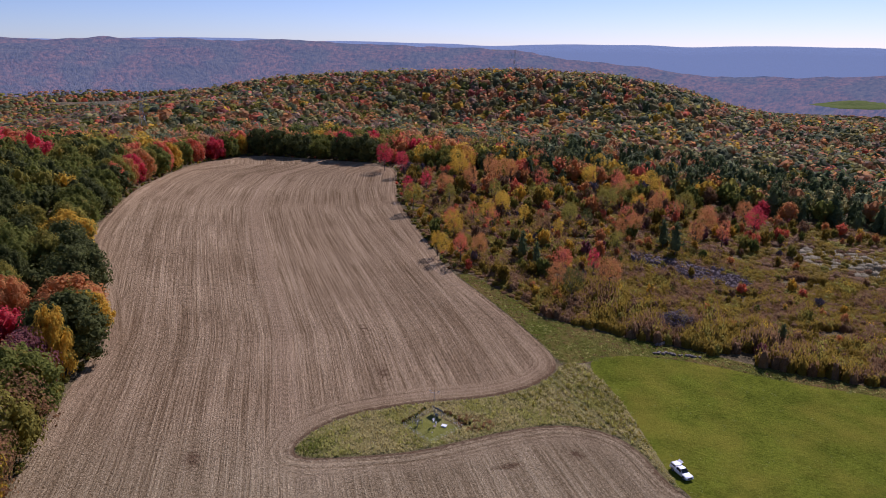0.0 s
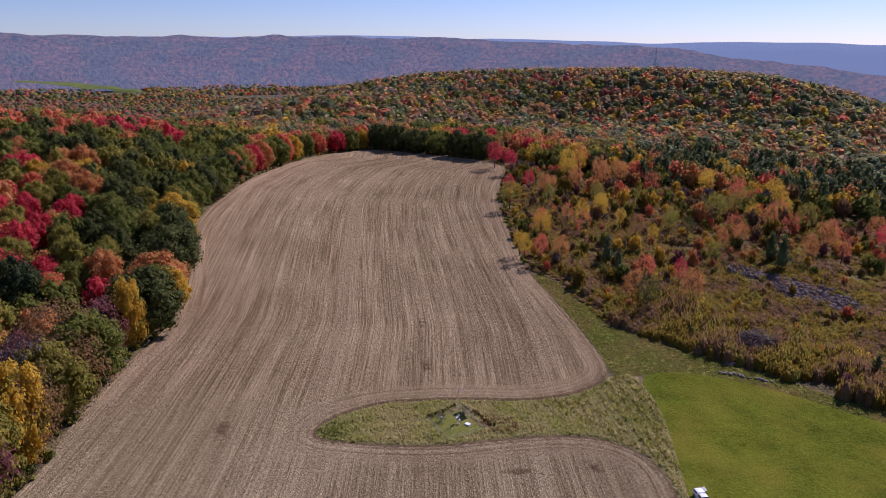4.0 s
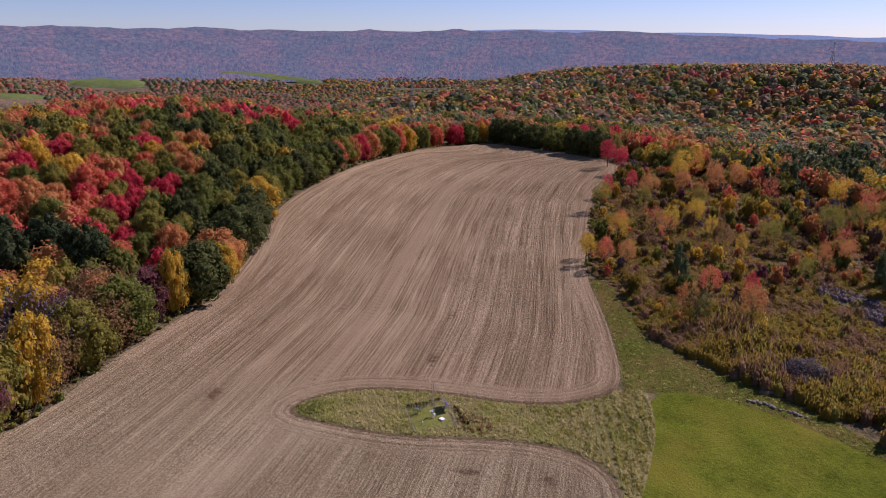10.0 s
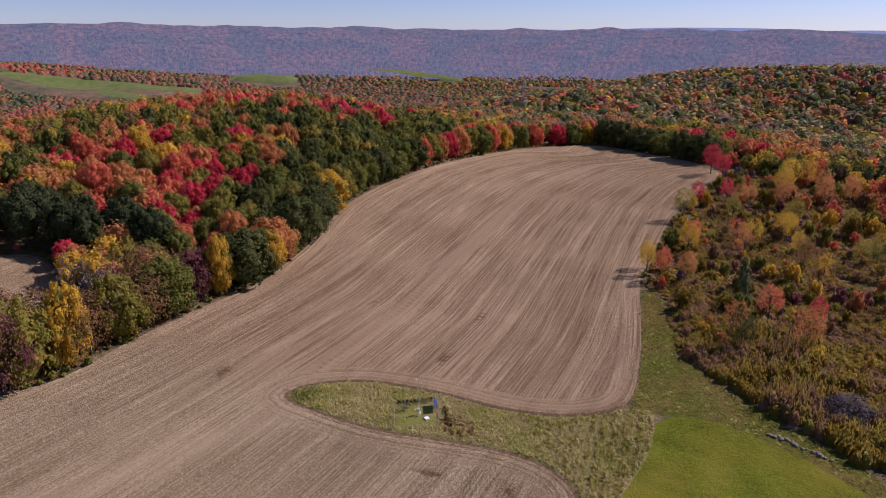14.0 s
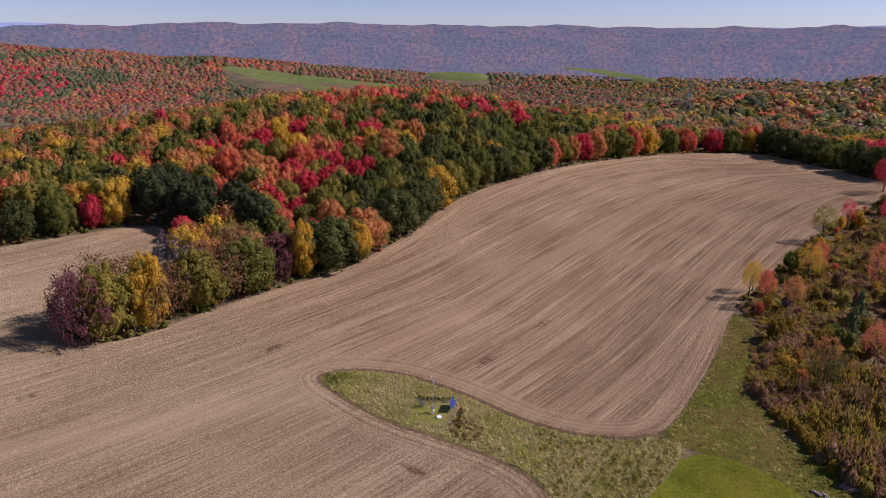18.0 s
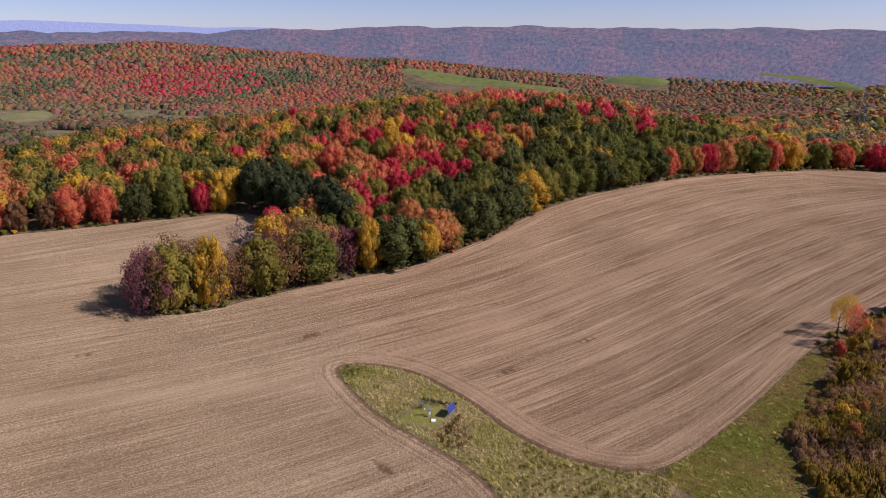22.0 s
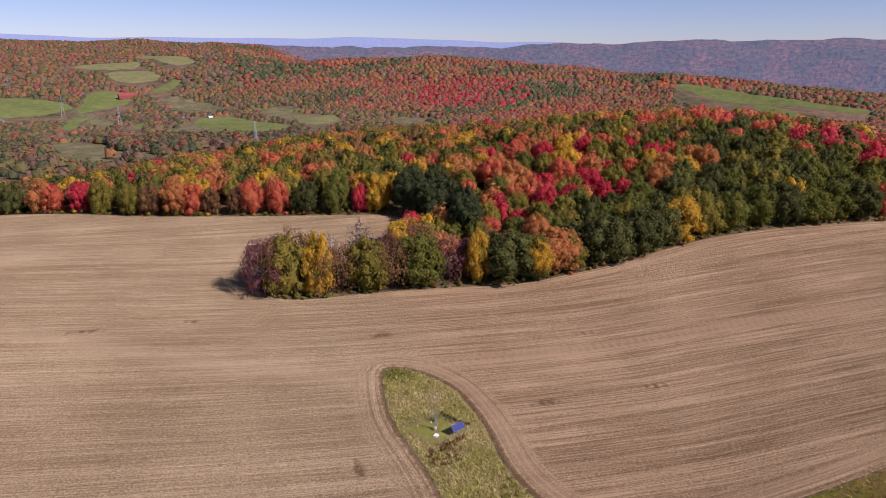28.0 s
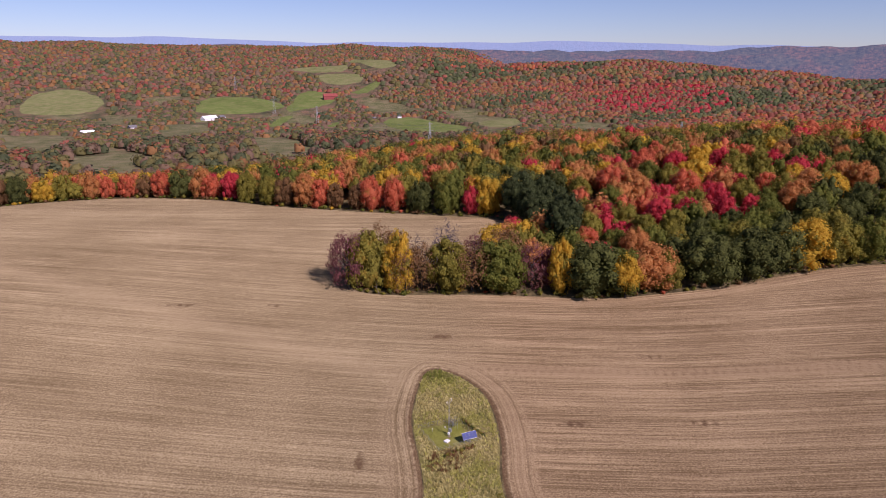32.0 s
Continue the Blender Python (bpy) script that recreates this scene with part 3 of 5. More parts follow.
def jitter_grid(x0, x1, y0, y1, step):
    x, y = (a.ravel() for a in np.meshgrid(np.arange(x0, x1, step), np.arange(y0, y1, step)))
    return x + rng.uniform(-0.42, 0.42, len(x)) * step, y + rng.uniform(-0.42, 0.42, len(x)) * step


def pick(weights, n):
    """Colour numbers drawn by weight: weights is {colour: share}."""
    keys = [COLOURS.index(k) for k in weights]
    p = np.array(list(weights.values()), float)
    return rng.choice(keys, n, p=p / p.sum())


CLEAR = [(rounded(FIELD, 1), 3.0), (MEADOW, 2.0), (VERGE, 1.0), (ISLAND, 0.0), (BRUSH, 0.0)]


def open_ground(x, y):
    keep = np.ones(len(x), bool)
    for poly, margin in CLEAR:
        keep &= away(poly, x, y)[0] > margin
    return keep


def haze_start(deg):
    """How far off, by compass direction, the painted blue haze over the woods begins."""
    return np.interp(deg, [0, 38, 52, 84, 97, 140, 160, 185], [3000, 3000, 2450, 2350, 1850, 1850, 1750, 1600])


CLEAR_FAR = []


def open_far(x, y):
    keep = np.ones(len(x), bool)
    r = np.hypot(x, y)
    for poly in CLEAR_FAR:
        for ahead in (0, 35, 70, 110, 150) if poly[0][0] > 1300 or poly[0][1] < -1000 else (0, 35, 70):
            keep &= ~inside(poly, x * (1 + ahead / r), y * (1 + ahead / r))
    return keep


ROUND_FINE = [lobed_crown(s, 26 + s % 4 * 6, 2300, 0.0205, mesh=(6, 4)) for s in range(9)]
OPEN = [lobed_crown(130 + s, 22, 2300, 0.0165, fill=False, shell=(0.35, 1.2)) for s in range(5)]
THIN = [lobed_crown(80 + s, 30, 1000, 0.016, fill=False, shell=(0.1, 1.2)) for s in range(3)]
ROUND_TOP = [lobed_crown(20 + s, 12, 230, 0.037, low=0.4, mesh=(5, 3)) for s in range(8)]
PINE_FINE = [cone_crown(50 + s, 46, 800, 0.036, 0.55) for s in range(3)]
PINE_MID = [cone_crown(40 + s, 30, 170, 0.056, 0.62, 6, 5) for s in range(4)]
SHRUB = [lobed_crown(70 + s, 4, 44, 0.065, mesh=(5, 3)) for s in range(6)]
DOMES = [dome_arrays(60 + s, 12, 0.12, 6, 3, 0.86) for s in range(8)]
SPECKS = [dome_arrays(166 + s, 1, 0.16, 6, 2, 0.95) for s in range(8)]


def woods_colour(x, y):
    """Which colours grow where in the woods; the distant hills get the haze-paled ones."""
    n = len(x)
    c = pick({"green": 2, "dark": 0.9, "olive": 3.6, "orange": 2.8, "gold": 2.0, "red": 1.7, "brown": 1.0, "crimson": 0.5}, n)
    dk = pick({"dark": 5, "green": 5, "olive": 2}, n)
    c = np.where((wave(x, y, 130, 1) > 0.3) & (rng.random(n) < 0.45), dk, c)
    warm = pick({"crimson": 2.2, "red": 3.0, "orange": 2.8, "gold": 1.2, "olive": 2.2, "green": 0.8}, n)
    c = np.where((np.hypot((x - 185) / 62, (y - 55) / 55) < 1), warm, c)
    c = np.where((x > 240) & (y > -110) & (y < 20) & (x < 330), dk, c)
    c = np.where((x > 270) & (y > -70) & (y < 60) & (rng.random(n) < 0.45), pick({"crimson": 2, "red": 3}, n), c)
    oaks = (x > 122) & (x < 262) & (y > -110) & (y < 45) & (away(FIELD, x, y)[0] < 42)
    c = np.where(oaks & (rng.random(n) < 0.85), pick({"dark": 5, "green": 5, "olive": 1.6}, n), c)
    hill = (x > 330) & (y < -150)
    c = np.where(hill, pick({"orange": 1.0, "olive": 2.4, "hill_green": 3.6, "gold": 0.7, "red": 0.6, "hill_rust": 3.0, "green": 1.4, "hill_olive": 4.0, "hill_brown": 1.6, "hill_red": 0.6}, n), c)
    south = (y < -330) & ~hill
    c = np.where(south, pick({"olive": 1.6, "hill_green": 3.4, "hill_rust": 2.6, "orange": 0.9, "gold": 0.7, "pine": 1.2, "hill_olive": 3.4, "hill_brown": 1.4, "red": 0.5}, n), c)
    pines = (y < -255) & (x < 150) & (y > -430)
    c = np.where(pines & (rng.random(n) < 0.6), COLOURS.index("pine"), c)
    r = np.hypot(x, y)
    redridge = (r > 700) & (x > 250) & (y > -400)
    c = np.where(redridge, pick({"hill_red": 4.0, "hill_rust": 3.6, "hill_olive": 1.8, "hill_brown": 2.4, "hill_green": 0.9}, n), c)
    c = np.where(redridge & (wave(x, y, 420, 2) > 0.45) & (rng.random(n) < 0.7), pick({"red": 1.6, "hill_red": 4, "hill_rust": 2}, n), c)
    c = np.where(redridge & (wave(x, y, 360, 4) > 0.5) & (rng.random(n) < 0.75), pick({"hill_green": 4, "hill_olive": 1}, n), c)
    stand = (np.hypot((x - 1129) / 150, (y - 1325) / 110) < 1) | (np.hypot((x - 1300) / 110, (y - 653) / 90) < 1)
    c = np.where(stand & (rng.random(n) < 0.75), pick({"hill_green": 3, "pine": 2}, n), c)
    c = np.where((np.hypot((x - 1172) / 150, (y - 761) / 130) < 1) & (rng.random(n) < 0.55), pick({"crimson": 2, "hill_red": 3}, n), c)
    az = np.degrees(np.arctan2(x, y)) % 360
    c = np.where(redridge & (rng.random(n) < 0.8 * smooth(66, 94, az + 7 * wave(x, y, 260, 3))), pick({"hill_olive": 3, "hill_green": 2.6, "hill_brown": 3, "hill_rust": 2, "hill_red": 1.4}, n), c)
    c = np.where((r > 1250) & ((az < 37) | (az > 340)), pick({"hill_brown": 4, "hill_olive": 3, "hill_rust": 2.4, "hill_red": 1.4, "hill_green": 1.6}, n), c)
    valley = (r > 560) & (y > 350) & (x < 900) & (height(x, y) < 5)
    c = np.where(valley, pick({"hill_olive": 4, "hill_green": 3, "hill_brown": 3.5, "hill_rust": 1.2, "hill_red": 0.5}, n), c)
    c = np.where((c == COLOURS.index("pine")) & (r > 1000) & (rng.random(n) < 0.5), COLOURS.index("hill_green"), c)
    return c


# fields across the valley
FAR_FIELDS = [
    [(1570, 451), (1583, 385), (1534, 254), (1494, 137), (1449, 27), (1419, 32), (1397, 98), (1450, 180), (1440, 240), (1456, 357), (1513, 416)],
    [(1445, 240), (1460, 215), (1278, 111), (1275, 158), (1413, 247)],
    [(2284, -52), (2084, -211), (1761, -206), (1731, -138), (1837, -23)],
    [(2671, -534), (2161, -680), (2022, -730), (1640, -620), (1738, -560), (2055, -601), (2200, -500)],
    [(421, 1345), (495, 1494), (556, 1461), (606, 1323), (583, 1254), (512, 1232), (405, 1286)],
    [(548, 1205), (648, 1347), (734, 1434), (720, 1308), (694, 1242), (614, 1217)],
    [(643, 1000), (713, 972), (691, 788), (613, 725), (568, 841)],
    [(855, 1620), (938, 1561), (900, 1436), (824, 1431), (800, 1496)],
    [(765, 1317), (904, 1405), (890, 1356), (772, 1265)],
    [(829, 1773), (999, 1717), (944, 1584), (859, 1657)],
    [(1150, 1900), (1069, 1566), (1050, 1510), (985, 1538), (1030, 1760)],
    [(433, 1037), (521, 1172), (559, 1170), (521, 1131), (419, 990)],
    [(503, 963), (589, 1080), (588, 1042), (496, 925)],
    [(350, 1173), (396, 1243), (428, 1247), (371, 1156)],
    [(750, 862), (838, 835), (802, 785), (693, 735)],
    [(240, 1800), (327, 1702), (294, 1501), (192, 1483), (120, 1560)],
    [(204, -2300), (61, -2364), (-60, -2208), (-60, -2012), (119, -1997)]]
CLEAR_FAR += FAR_FIELDS
HAY = [grass_material("hay_field", (0.085, 0.115, 0.032), (0.15, 0.19, 0.055), (0.19, 0.19, 0.075), 0.02, 0.3),
       grass_material("pale_pasture", (0.11, 0.125, 0.045), (0.19, 0.20, 0.08), (0.23, 0.20, 0.10), 0.02, 0.4)]
for _k, _p in enumerate(FAR_FIELDS):
    tagged(drape("far_field", rounded(_p, 1), 22, 5.5 if _k in (2, 3, 16) else 1.5, HAY[_k in (7, 9, 10, 13, 14, 15)]), "green farm field in the valley between woods", "field", kind="structure")


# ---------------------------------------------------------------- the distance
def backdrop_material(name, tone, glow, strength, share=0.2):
    """Far woods, the air's blue haze painted in as a tint and an emission."""
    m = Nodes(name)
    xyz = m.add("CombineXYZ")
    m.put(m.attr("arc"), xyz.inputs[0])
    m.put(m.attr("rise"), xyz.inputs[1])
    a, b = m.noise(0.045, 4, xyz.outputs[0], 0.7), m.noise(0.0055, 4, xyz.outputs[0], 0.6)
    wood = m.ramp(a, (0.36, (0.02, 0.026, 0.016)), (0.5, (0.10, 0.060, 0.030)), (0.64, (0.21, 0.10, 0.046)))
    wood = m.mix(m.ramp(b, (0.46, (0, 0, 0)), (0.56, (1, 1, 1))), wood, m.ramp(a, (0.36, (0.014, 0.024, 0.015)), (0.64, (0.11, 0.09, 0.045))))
    # blue tint and emission imitate haze; the hills themselves give off no light
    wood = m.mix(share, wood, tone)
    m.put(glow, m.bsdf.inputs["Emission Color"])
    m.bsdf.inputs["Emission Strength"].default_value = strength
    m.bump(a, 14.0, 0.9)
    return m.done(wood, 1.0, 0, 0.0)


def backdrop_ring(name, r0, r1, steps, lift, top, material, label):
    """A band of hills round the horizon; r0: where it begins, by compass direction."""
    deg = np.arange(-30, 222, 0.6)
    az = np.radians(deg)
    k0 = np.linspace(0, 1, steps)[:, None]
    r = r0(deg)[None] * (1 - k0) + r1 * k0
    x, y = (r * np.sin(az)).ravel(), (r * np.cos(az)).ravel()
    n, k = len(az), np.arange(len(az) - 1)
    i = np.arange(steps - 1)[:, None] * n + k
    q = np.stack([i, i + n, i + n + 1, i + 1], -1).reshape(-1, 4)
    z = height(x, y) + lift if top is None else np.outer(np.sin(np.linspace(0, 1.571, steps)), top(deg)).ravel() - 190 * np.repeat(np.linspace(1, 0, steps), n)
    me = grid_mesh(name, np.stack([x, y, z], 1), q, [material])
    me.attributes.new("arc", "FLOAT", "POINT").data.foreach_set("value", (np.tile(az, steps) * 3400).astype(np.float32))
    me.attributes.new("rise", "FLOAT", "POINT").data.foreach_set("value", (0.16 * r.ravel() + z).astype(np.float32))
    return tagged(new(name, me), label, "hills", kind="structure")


def last_ridge(az):
    base = np.interp(az, [-30, 0, 12, 23, 31, 40, 54, 66, 76, 100, 113, 130, 143, 157, 165, 177, 222], [205, 206, 206, 206, 189, 190, 176, 156, 142, 138, 142, 138, 119, 105, 91, 78, 70])
    return base + 7 * np.sin(np.radians(az * 9)) + 5 * np.sin(np.radians(az * 23 + 40)) + 2.5 * np.sin(np.radians(az * 47)) + 1.0 * np.sin(np.radians(az * 71 + 20))


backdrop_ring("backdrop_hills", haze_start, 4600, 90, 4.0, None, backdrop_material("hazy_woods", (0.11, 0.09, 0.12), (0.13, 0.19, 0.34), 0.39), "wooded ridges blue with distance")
backdrop_ring("backdrop_ridge", lambda deg: 4500 + 0 * deg, 4780, 8, 0.0, last_ridge, backdrop_material("blue_ridge", (0.11, 0.15, 0.24), (0.36, 0.47, 0.68), 0.42, 0.88), "last ridge on the horizon, tinted pale blue as haze")

# ---------------------------------------------------------------- single trees
CROWN_MESH = {}


def crown_mesh(kind, k):
    if (kind, k) not in CROWN_MESH:
        V, Q = {"round": ROUND_FINE, "open": OPEN, "thin": THIN, "cone": PINE_FINE}[kind][k]
        CROWN_MESH[kind, k] = grid_mesh("crown", V, Q, [LEAF["green"]], Q[:, 0] != 4 * np.arange(len(Q)))
    return CROWN_MESH[kind, k]


def tube(bm, a, b, ra, rb, sides=6):
    """A tapered limb between two points."""
    a, b = Vector(a), Vector(b)
    d = (b - a).normalized()
    u = d.orthogonal().normalized()
    v = d.cross(u)
    rings = [[bm.verts.new(p + (u * math.cos(t) + v * math.sin(t)) * r) for t in [i * 2 * math.pi / sides for i in range(sides)]] for p, r in ((a, ra), (b, rb))]
    for i in range(sides):
        j = (i + 1) % sides
        bm.faces.new((rings[0][i], rings[0][j], rings[1][j], rings[1][i]))
    bm.faces.new(rings[1])
    bm.faces.new(rings[0][::-1])


def mesh_of(name, bm, material, smooth_shade=False):
    me = bpy.data.meshes.new(name)
    bm.normal_update()
    bm.to_mesh(me)
    bm.free()
    me.materials.append(material)
    if smooth_shade:
        me.polygons.foreach_set("use_smooth", [True] * len(me.polygons))
    return me


def trunk_mesh(seed):
    """Trunk and limbs of a tree 1 m high."""
    g, bm = random.Random(seed), bmesh.new()
    p = Vector((0, 0, -0.03))
    for k in range(4):
        q = Vector((g.uniform(-0.012, 0.012), g.uniform(-0.012, 0.012), 0.16 * (k + 1)))
        tube(bm, p, q, 0.020 * (1 - 0.2 * k), 0.020 * (0.8 - 0.2 * k), 7)
        p = q
    for k in range(7):
        a, z = k * 2.4 + g.random(), 0.22 + 0.05 * k
        e = Vector((math.cos(a) * 0.2, math.sin(a) * 0.2, z + g.uniform(0.12, 0.26)))
        tube(bm, (0, 0, z), e, 0.009, 0.003, 5)
    return mesh_of("trunk", bm, BARK)


TRUNKS = [trunk_mesh(s) for s in range(3)]
WORDS = {"crimson": "deep crimson", "red": "bright red", "orange": "orange", "gold": "golden yellow", "olive": "yellow-green", "green": "mid green", "dark": "dark green", "hemlock": "shade-darkened green",
         "pine": "dark evergreen", "maroon": "purple-brown", "brown": "russet brown", "grey": "nearly bare grey"}
PLANTED = []
DICE = random.Random(5)


def tree(colour, x, y, tall, wide, where, lift=0.05, shape=None, group=""):
    """One tree: an empty at its foot, a trunk with limbs, and a crown."""
    shape = shape or ("cone" if colour == "pine" else "thin" if colour == "grey" else "round")
    kind = "pine" if shape == "cone" else "tree"
    root = new(kind)
    root.matrix_basis = pose(x, y, float(height(x, y)) - 0.05, 0, 0, DICE.uniform(0, 360))
    trunk = new("trunk", DICE.choice(TRUNKS))
    trunk.parent = root
    trunk.scale = (tall, tall, tall * 0.92)
    crown = new("crown", crown_mesh(shape, DICE.randrange({"round": 9, "open": 5, "thin": 3, "cone": 3}[shape])))
    crown.parent = root
    crown.location, crown.scale = (0, 0, tall * lift), (wide, wide, tall * (1 - lift))
    crown.material_slots[0].link = "OBJECT"
    crown.material_slots[0].material = LEAF[colour]
    tagged(root, f"{WORDS[colour]} {'pine' if kind == 'pine' else 'broadleaf tree'} {where}", kind, group)
    PLANTED.append((x, y, wide))
    return root


HEDGE = {"olive": [(38, 93), (117, 22), (175, -12)], "gold": [(44, 84), (88, 45), (165, -4), (321, -225)], "brown": [(52, 80), (66, 68), (49, 92)],
         "grey": [(60, 76), (57, 90), (66, 84)], "maroon": [(33, 101), (83, 54), (41, 104), (74, 76), (90, 50), (30.5, 96)],
         "green": [(74, 61), (184, -19), (197, -29), (221, -54), (212, -46), (307, -163), (319, -210), (269, -253), (104, 30)],
         "dark": [(97, 37), (132, 13), (147, 5), (204, -37), (229, -63), (315, -236), (300, -241), (284, -247), (251, -258), (236, -263), (157, 0)],
         "orange": [(113, 26), (249, -86), (261, -102)], "red": [(238, -72), (314, -179), (284, -132)], "crimson": [(317, -198), (256, -94)]}
HEDGE["brown"] += [(46, 98), (80, 66), (47, 83)]
HEDGE["olive"] += [(59, 73), (245, -78), (270, -112)]
HEDGE["green"] += [(276, -121)]
HEDGE["gold"] += [(294, -145)]
WEST = {"gold": [(124, 123), (-28, 329)], "crimson": [(119, 130), (53, 256), (50, 284)], "green": [(112, 140), (-70, 327)], "dark": [(104, 151), (38, 294), (-40, 330), (-90, 322)],
        "orange": [(71, 203), (45, 279), (-4, 329), (-60, 330)], "red": [(97, 162), (90, 172), (75, 196), (47, 271), (31, 308), (16, 325), (6, 330)],
        "brown": [(86, 178), (79, 188), (65, 214), (25, 318), (-50, 331), (-110, 318)], "olive": [(56, 242), (60, 223), (-17, 331), (63, 232)]}
INNER = {"crimson": [(208, 81), (209, 108), (171, 61), (156, 53), (182, 43), (172, 33), (159, 31), (188, 50), (201, 44), (182, 26), (236, 46), (232, 33), (236, 24), (223, 66), (131, 52), (163, 44)],
         "red": [(176, 15), (205, 33), (221, 101), (199, 94), (236, 62), (183, 58), (138, 31), (114, 57), (170, 89), (137, 77)],
         "orange": [(175, 80), (178, 92), (167, 71), (144, 26), (235, 90), (212, 18), (233, 13), (231, 4), (255, 23), (156, 96), (191, 132), (257, 108), (122, 38), (161, 18), (197, 16)],
         "gold": [(219, 27), (216, 9), (216, 74), (193, 65), (101, 26), (149, 12), (180, 102)],
         "olive": [(140, 59), (135, 44), (149, 41), (125, 63), (168, 51), (221, 46), (218, 55), (179, 0), (188, 70), (204, 24), (192, 36)],
         "green": [(186, 80), (151, 75), (190, 24), (183, 112), (122, 48), (149, 20)]}
# the group in deep shade, which is put into its leaf colour
INNER["hemlock"] = [(134, 91), (128, 108), (125, 96), (120, 88), (140, 103), (112, 66), (124, 76)]
INNER["dark"] = [(201, 143), (237, 144), (253, 32), (262, 24), (246, 3), (279, 10), (253, -7), (277, -9), (191, 6), (211, -4), (165, 24), (156, 112), (198, -5)]
SCRUB_TREES = {"crimson": [(14, -136), (-26, -260), (203, -243), (145, -189), (183, -235), (145, -207)],
               "red": [(95, -257), (73, -157), (23, -125), (-18, -223), (13, -246), (63, -112), (88, -144), (227, -280), (54, -276), (26, -210), (115, -299), (58, -286), (25, -264), (90, -168), (-4, -256)],
               "orange": [(1, -119), (19, -202), (23, -193), (-8, -211), (-7, -237), (50, -272), (120, -245), (58, -119), (-18, -274), (17, -107), (128, -252), (117, -259), (131, -203), (124, -223), (21, -241), (128, -271), (132, -211)],
               "gold": [(31, -244), (25, -271), (74, -283), (35, -290), (141, -239), (67, -178), (45, -170), (76, -114), (83, -170), (82, -137), (82, -184), (152, -253), (79, -289), (87, -332), (151, -264), (83, -305), (46, -358), (44, -306), (87, -192), (70, -110)],
               "maroon": [(142, -279)],
               "dark": [(9, -102), (40, -193)],
               "olive": [(49, -281), (100, -208), (84, -224), (17, -172), (49, -192), (43, -228), (45, -254), (53, -203), (11, -262), (117, -188), (126, -167)],
               "pine": [(-4, -191), (34, -124), (-61, -114), (4, -199), (45, -133)],
               "green": [(221, -268), (252, -284)],
               "brown": [(52, -167)]}
for _c, _l in HEDGE.items():
    for _x0, _y0 in _l:
        _h = DICE.uniform(13.5, 17) * (DICE.uniform(1.15, 1.5) if _x0 < 90 and _y0 > 40 else 1.2 if _c == "dark" else 1.05)
        tree(_c, _x0, _y0, _h, _h * DICE.uniform(0.55, 0.74) * (1.05 if _c in ("maroon", "grey") else 0.85 if _c == "gold" and _x0 < 90 else 1.2 if _x0 < 56 and _y0 > 40 else 1.5 if _x0 < 90 and _y0 > 40 else 1.25 if _x0 > 232 and _c not in ("dark", "green") else 1.7), "in the hedgerow beside the stubble field", -0.12, "open" if _x0 < 90 and _y0 > 40 and _c in ("maroon", "brown") else None, "trees of the hedgerow")
for _c, _l in WEST.items():
    for _x0, _y0 in _l:
        _h = DICE.uniform(13.5, 18.5)
        tree(_c, _x0, _y0, _h, _h * DICE.uniform(0.68, 0.9), "on the edge of the woods", -0.12, None, "trees of the wood edge")
for _c, _l in INNER.items():
    for _x0, _y0 in _l:
        if 128 < _x0 < 262 and _y0 > -110 and _c not in ("dark", "green", "olive", "hemlock") and float(away(FIELD, _x0, _y0)[0]) < 34:
            _c0 = DICE.choice(("green", "dark", "green", "olive"))
        else:
            _c0 = _c
        _h = DICE.uniform(14.5, 18.5) * (1.25 if _c == "hemlock" else 0.88 if _c == "crimson" else 1)
        tree(_c0, _x0, _y0, _h, _h * DICE.uniform(0.66, 0.82), "standing inside the woods", 0.12, None, "trees in the woods")
for _c, _l in SCRUB_TREES.items():
    for _x0, _y0 in _l:
        _h = DICE.uniform(12.0, 17.0) * (1.2 if _y0 < -225 else 1) * (1.1 if (_x0, _y0) in ((1, -119), (9, -102)) else 0.6 if _x0 < -50 else 1)
        tree(_c, _x0, _y0, _h, _h * (0.55 if _c == "pine" else DICE.uniform(0.45, 0.66)), "growing among the scrub", 0.2, "thin" if _c in ("maroon", "red") and _y0 < -150 else None if _c == "pine" else "open", "trees of the scrub")

for _x0, _y0, _h, _w in ((-29, -103.5, 7.5, 13.0), (-27.5, -105, 6.5, 10.0), (-41, -109, 4.5, 7.0)):
    tree("grey", _x0, _y0, _h, _w, "forming a dome of twigs", -0.25, "open", "trees of the scrub")


def unplanted(x, y, share=0.55):
    keep = np.ones(len(x), bool)
    for px, py, w in PLANTED:
        keep &= np.hypot(x - px, y - py) > w * share
    return keep


# the woods between the single trees
_x, _y = jitter_grid(-140, 420, -440, 420, 9.0)
_m = open_ground(_x, _y) & (np.hypot(_x - 40, _y) < 420) & (_x > np.where(_y > 0, -100 - 0.25 * _y, -170)) & ~((_x > 345) & (_y > -110))
_x, _y = _x[_m], _y[_m]
_m = unplanted(_x, _y)
_x, _y = _x[_m], _y[_m]
_c = woods_colour(_x, _y)
_edge = np.minimum(away(FIELD, _x, _y)[0], away(BRUSH, _x, _y)[0])
_t = rng.uniform(13, 18, len(_x)) * np.where(_edge < 9, 0.75, 1.0)
_pine, _rim = _c == COLOURS.index("pine"), _edge < 10
_in, _out = ~_pine & ~_rim, ~_pine & _rim
_near = _in & (_x < 300) & (_y > -300)
_deep = _in & ~_near
ROUND_RIM = [lobed_crown(90 + s, 13, 420, 0.033, mesh=(6, 4)) for s in range(5)]
ROUND_DEEP = [lobed_crown(100 + s, 6, 70, 0.05, low=0.42, mesh=(5, 3)) for s in range(5)]
